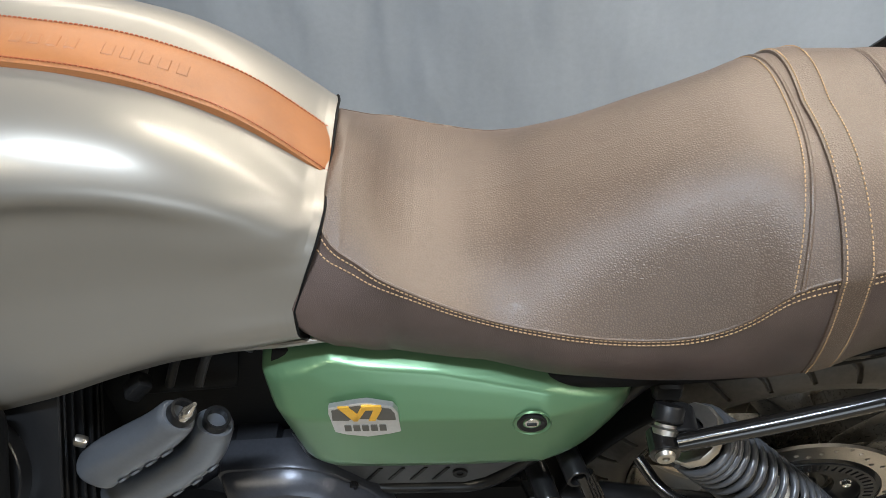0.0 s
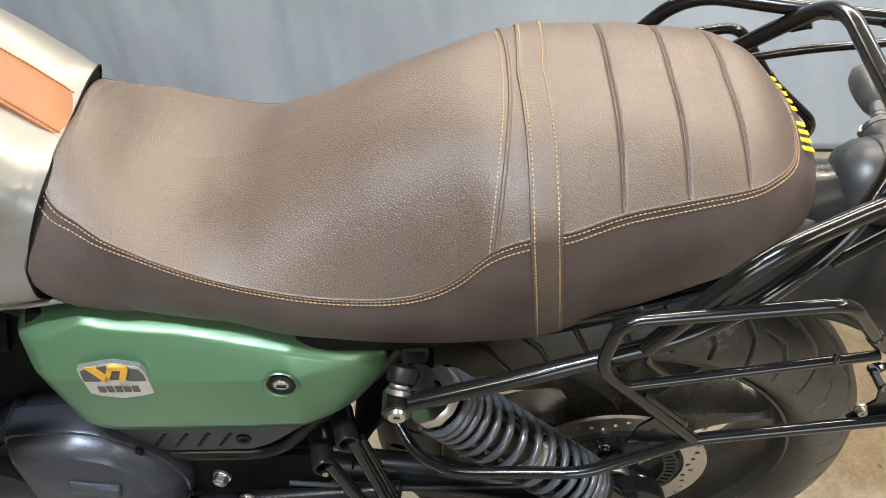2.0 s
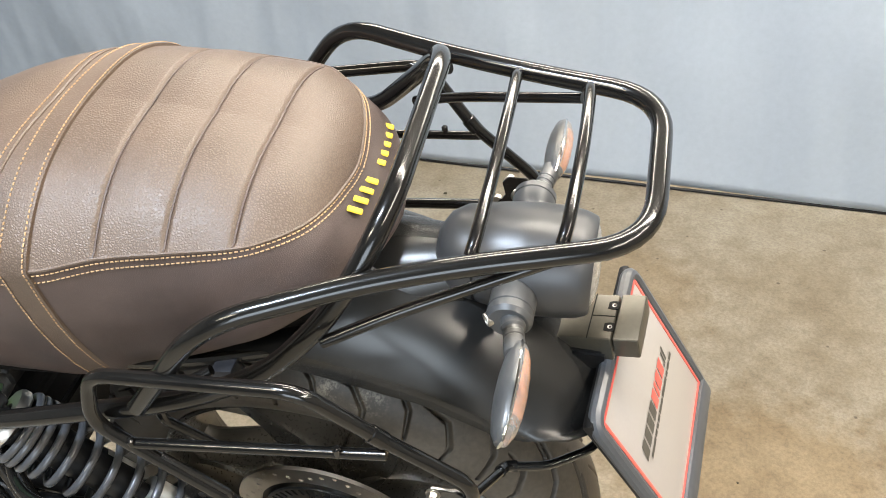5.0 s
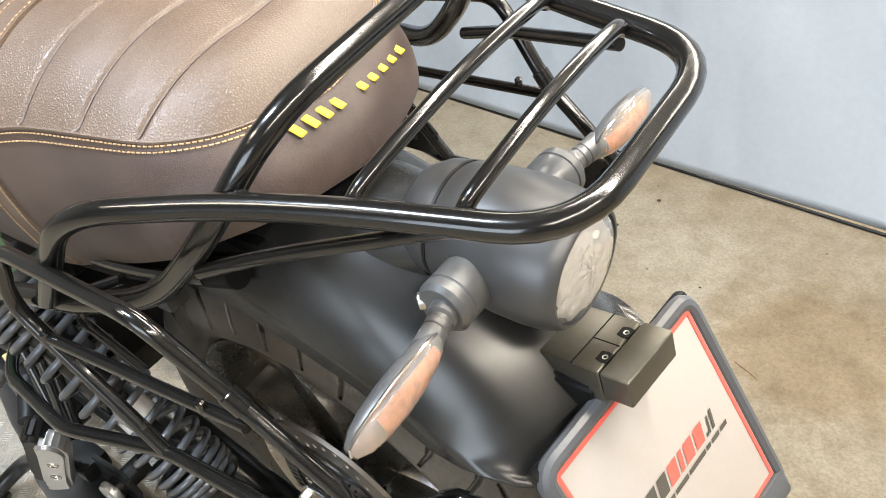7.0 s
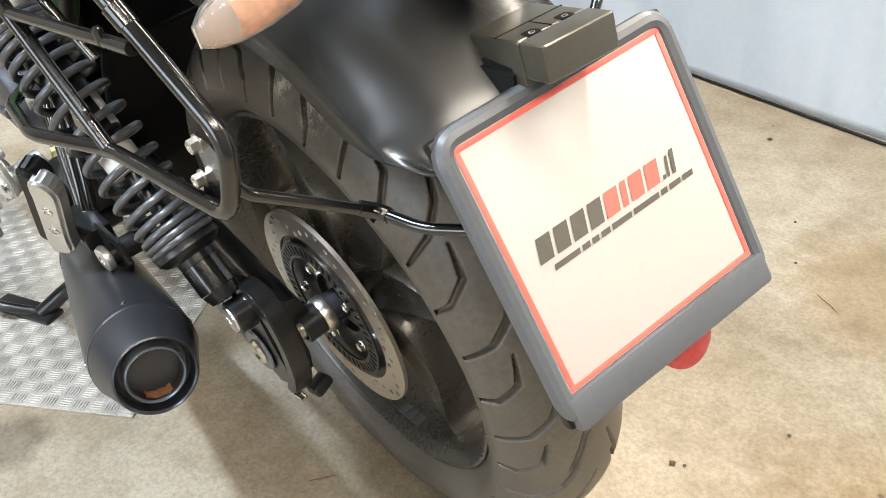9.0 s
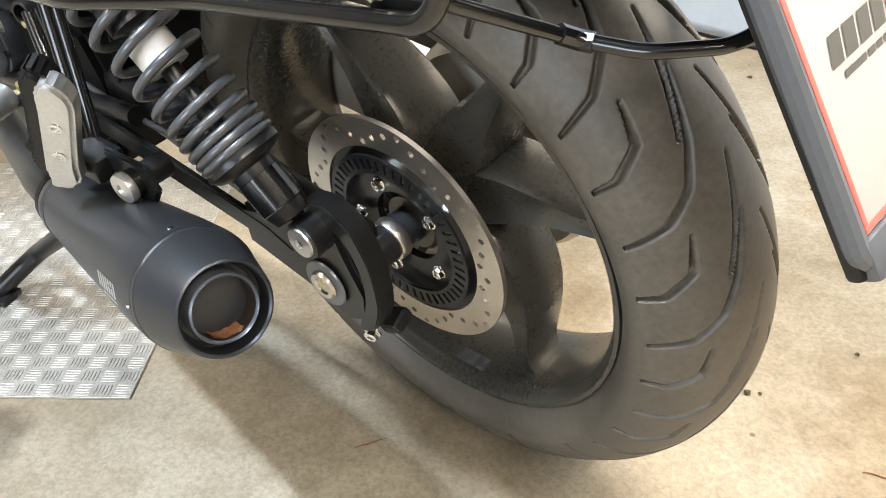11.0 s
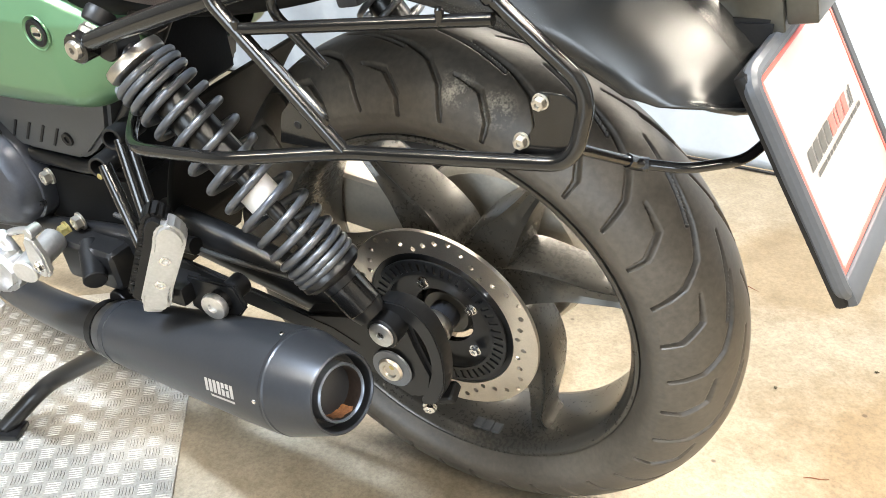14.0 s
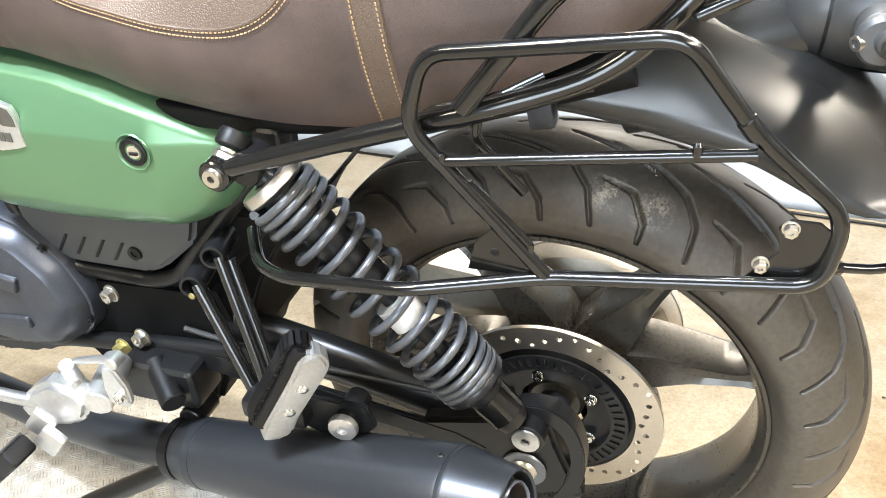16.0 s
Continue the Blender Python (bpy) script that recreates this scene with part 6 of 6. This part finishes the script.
    lamp = part("plate_lamp", block((0.053, 0.056, 0.030), lm @ pose(-0.0125, 0, -0.015), 0.0025, 3), M_LAMPBOX, thing, "black plastic plate lamp with two screws")
    part("lamp_cap", block((0.0235, 0.0575, 0.024), lm @ pose(0.0272, 0, -0.0115), 0.0025, 3), M_LAMPBOX, lamp)
    part("lamp_foot", slab([(0.262, 0.372), (0.318, 0.375), (0.318, 0.352), (0.285, 0.345)], -0.042, 0.010, 0.003), M_BLACK, lamp)
    # grooves and screw pits are not cut: black inlays give their shade
    part("lamp_groove", block((0.0012, 0.0562, 0.0008), lm @ pose(-0.008, 0, 0.0), 0.0002, 1), M_VOID, lamp)
    part("lamp_groove", block((0.022, 0.0010, 0.0008), lm @ pose(0.003, 0, 0.0), 0.0002, 1), M_VOID, lamp)
    for y in (0.0135, -0.0135):
        pit = part("screw_pit", slab([(0.0055, y - 0.0042), (0.0105, y - 0.0055), (0.0150, y - 0.0045), (0.0150, y + 0.0045), (0.0105, y + 0.0055), (0.0055, y + 0.0042)], -0.0006, 0.0004, 0.0), M_VOID, lamp)
        pit.data.transform(lm @ Matrix(((1, 0, 0, 0), (0, 0, 1, 0), (0, 1, 0, 0), (0, 0, 0, 1))))
        part("screw", spin(bmesh.new(), [(0.0, 0.0002), (0.0010, 0.0002), (0.0022, 0.0006), (0.0026, -0.0006)], lm @ Vector((0.0110, y, 0.0001)), lm.to_3x3() @ Vector((0, 0, 1)), 14), M_STEEL, lamp)


plate_holder()

# -- foot rests --
def passenger_peg():
    thing = empty("passenger_peg")
    thing.parent = bike
    thing["label"] = "folded aluminium passenger footrest with a ribbed rubber back"
    a, b = Vector((-0.220, -0.222, 0.186)), Vector((-0.266, -0.238, 0.072))
    d = (b - a).normalized()
    out = Vector((0.72, -0.69, 0))
    out = (out - d * out.dot(d)).normalized()
    m = frame_at((a + b) / 2, d, out)
    face = [(-0.203, 0.196), (-0.219, 0.184), (-0.225, 0.168), (-0.277, 0.078), (-0.274, 0.066), (-0.256, 0.058), (-0.246, 0.064), (-0.240, 0.082), (-0.189, 0.166), (-0.191, 0.184)]
    face = [(p[0], p[2]) for p in even(rounded([(a, 0, b) for a, b in face], 0.010, 5, True), 44, True)]
    turned = [part("rubber", slab([(x - 0.011, z + 0.011) for x, z in face], -0.243, -0.214, 0.006), M_BLACK, thing), part("face", slab(face, -0.248, -0.226, 0.004), M_ALU, thing, "bare aluminium face")]
    for k in range(10):
        t = k / 9
        turned.append(part("rib", block((0.0045, 0.020, 0.0034), pose(-0.2310 - 0.050 * t, -0.228, 0.180 - 0.088 * t, 0, 30, 0), 0.0010, 1), M_BLACK, thing))
    for x, z in ((-0.222, 0.142), (-0.242, 0.106)):
        turned.append(part("screw", spin(bmesh.new(), [(0.0, -0.001), (0.003, -0.001), (0.0034, 0.001), (0.0062, 0.0008), (0.0068, -0.001)], (x, -0.2482, z), (0, -1, 0), 20), M_CHROME, thing))
    hub = Matrix.Translation((-0.232, -0.238, 0.127))
    swing = hub @ Matrix.Rotation(radians(34), 4, Vector((0.066, 0, 0.13))) @ hub.inverted()
    for ob in turned:
        ob.data.transform(swing)
    part("knuckle", block((0.026, 0.022, 0.024), m @ pose(0.062, 0, 0.0), 0.005), M_ALU, thing)
    part("pivot_block", block((0.075, 0.036, 0.026), pose(-0.276, -0.205, 0.066), 0.006), M_SATIN, thing)
    for p, q in (((-0.345, -0.155, 0.214), (-0.292, -0.196, 0.074)), ((-0.374, -0.165, 0.180), (-0.306, -0.198, 0.060)), ((-0.336, -0.150, 0.208), (-0.284, -0.190, 0.076))):
        part("hanger_bar", tube([p, q], 0.0078 if p[0] != -0.336 else 0.0060, seg=14), M_TUBE, thing)
    for p in ((-0.350, -0.158, 0.216), (-0.380, -0.166, 0.178)):
        v = Vector(p)
        part("mount_boss", spin(bmesh.new(), [(0.0, -0.012), (0.0092, -0.012), (0.0098, 0.006), (0.0125, 0.006), (0.0135, 0.004), (0.0135, -0.045), (0.0, -0.045)], v, (0.25, -1, 0.1), 24), M_SATIN, thing)
    part("boss_mark", rod((-0.379, -0.1725, 0.168), (-0.379, -0.1740, 0.168), 0.004, 12), M_ZINC, thing, "yellow paint mark")


passenger_peg()


def rider_controls():
    thing = empty("gear_lever")
    thing.parent = bike
    thing["label"] = "cast aluminium footrest bracket with gear linkage"
    part("bracket", slab([(-0.605, 0.022), (-0.580, 0.050), (-0.546, 0.071), (-0.512, 0.066), (-0.496, 0.048), (-0.508, 0.022), (-0.534, 0.004), (-0.565, -0.004), (-0.598, 0.004)], -0.252, -0.222, 0.007), M_ALU, thing)
    part("pivot_barrel", rod((-0.505, -0.18, 0.054), (-0.487, -0.246, 0.049), 0.017, 24), M_ALU, thing)
    part("clevis", block((0.030, 0.012, 0.040), pose(-0.578, -0.252, 0.000, 0, 40, 0), 0.004), M_ALU, thing)
    part("clevis", block((0.030, 0.012, 0.040), pose(-0.556, -0.266, -0.008, 0, 40, 0), 0.004), M_ALU, thing)
    part("lever_arm", tube([(-0.57, -0.245, 0.028), (-0.72, -0.25, 0.032)], 0.008, seg=14), M_ALU, thing)
    part("peg_rubber", block((0.14, 0.036, 0.026), frame_at((-0.642, -0.278, -0.066), (0.72, -0.05, 0.69), (0, 0, 1)), 0.007, 3), M_BLACK, thing, "ribbed black rubber")
    for k in range(8):
        part("peg_rib", block((0.006, 0.037, 0.004), frame_at((-0.651 + (k - 3.5) * 0.0115, -0.278, -0.057 + (k - 3.5) * 0.0110), (0.72, -0.05, 0.69), (0, 0, 1)), 0.001, 1), M_GREYPL, thing)
    part("link_rod", tube([(-0.515, -0.226, 0.090), (-0.490, -0.23, 0.102), (-0.449, -0.234, 0.115)], 0.0046, 0.02, 12), M_ALU, thing)
    part("link_boss", rod((-0.528, -0.225, 0.055), (-0.522, -0.236, 0.092), 0.009), M_ALU, thing)
    part("rocker", slab([(-0.470, 0.098), (-0.462, 0.109), (-0.452, 0.104), (-0.442, 0.080), (-0.442, 0.056), (-0.453, 0.046), (-0.472, 0.052), (-0.474, 0.074)], -0.242, -0.232, 0.003), M_ALU, thing)
    part("rocker_bolt", hexbolt(bmesh.new(), (-0.453, -0.242, 0.066), (0, -1, 0), 0.006, 0.006), M_CHROME, thing)
    part("rod_end", rod((-0.449, -0.226, 0.115), (-0.449, -0.244, 0.115), 0.0075), M_ALU, thing)
    part("bush", rod((-0.47, -0.16, 0.040), (-0.424, -0.200, 0.022), 0.015), M_BLACK, thing)
    for p, r in (((-0.520, -0.150, 0.045), 0.010), ((-0.510, -0.150, 0.130), 0.009), ((-0.491, -0.145, 0.063), 0.010)):
        part("frame_bolt", hexbolt(bmesh.new(), p, (-0.2, -1, 0), r, 0.012), M_ZINC if p[2] < 0.05 else M_STEEL, thing)
    part("stand_bracket", block((0.10, 0.06, 0.06), pose(-0.46, -0.15, 0.02), 0.012, 3), M_SATIN, thing)
    part("lower_tube", tube([(-0.95, -0.13, -0.02), (-0.66, -0.135, 0.02), (-0.45, -0.135, 0.05), (-0.30, -0.135, 0.065)], 0.011, 0.05), M_SATIN, thing)


rider_controls()


def side_stand():
    """The stand's leg runs down to the tread plate; its place is given in the room."""
    inv = BIKE.inverted()
    foot = inv @ Vector((-0.690, -0.150, 0.004))
    knee = inv @ Vector((-0.660, -0.085, 0.055))
    top = Vector((-0.430, -0.165, -0.030))
    thing = empty("side_stand")
    thing.parent = bike
    thing["label"] = "black steel side stand on the tread plate"
    part("leg", tube([top, Vector((-0.47, -0.18, -0.12)), knee, foot], 0.0135, 0.04), M_SATIN, thing)
    part("foot", block((0.13, 0.040, 0.010), inv @ pose(-0.725, -0.165, -0.0005, 0, 0, 25), 0.003), M_SATIN, thing)
    part("prong", tube([foot, inv @ Vector((-0.73, -0.20, 0.022)), inv @ Vector((-0.79, -0.23, 0.03))], 0.0085, 0.02, 12), M_SATIN, thing)
    part("pivot", rod(top + Vector((0, 0.03, 0)), top - Vector((0, 0.012, 0)), 0.016), M_SATIN, thing)


side_stand()

# -- each group of parts hangs under its main mesh, no deeper than part and sub-part --
MAIN = {"rear_wheel": "rim", "seat": "cushion_top", "plate_holder": "tray", "passenger_peg": "face", "cylinder": "barrel", "shock_absorber": "damper_body"}
for group in [o for o in bike.children if o.type == "EMPTY"]:
    kids = list(group.children)
    want = MAIN.get(group.name.split(".")[0], kids[0].name)
    main = next(o for o in kids if o.name.split(".")[0] == want.split(".")[0])
    title, text = group.name.split(".")[0], group.get("label", "")
    for o in kids:
        if o is not main:
            o.parent = main
    main.parent = bike
    bpy.data.objects.remove(group)
    main.name = title
    if text:
        tagged(main, label=text)
for top in bike.children:
    for deep in list(top.children):
        for o in list(deep.children_recursive):
            o.parent = top
for ob in [o for o in scene.objects if o.type == "EMPTY" and o.parent]:
    bpy.data.objects.remove(ob)
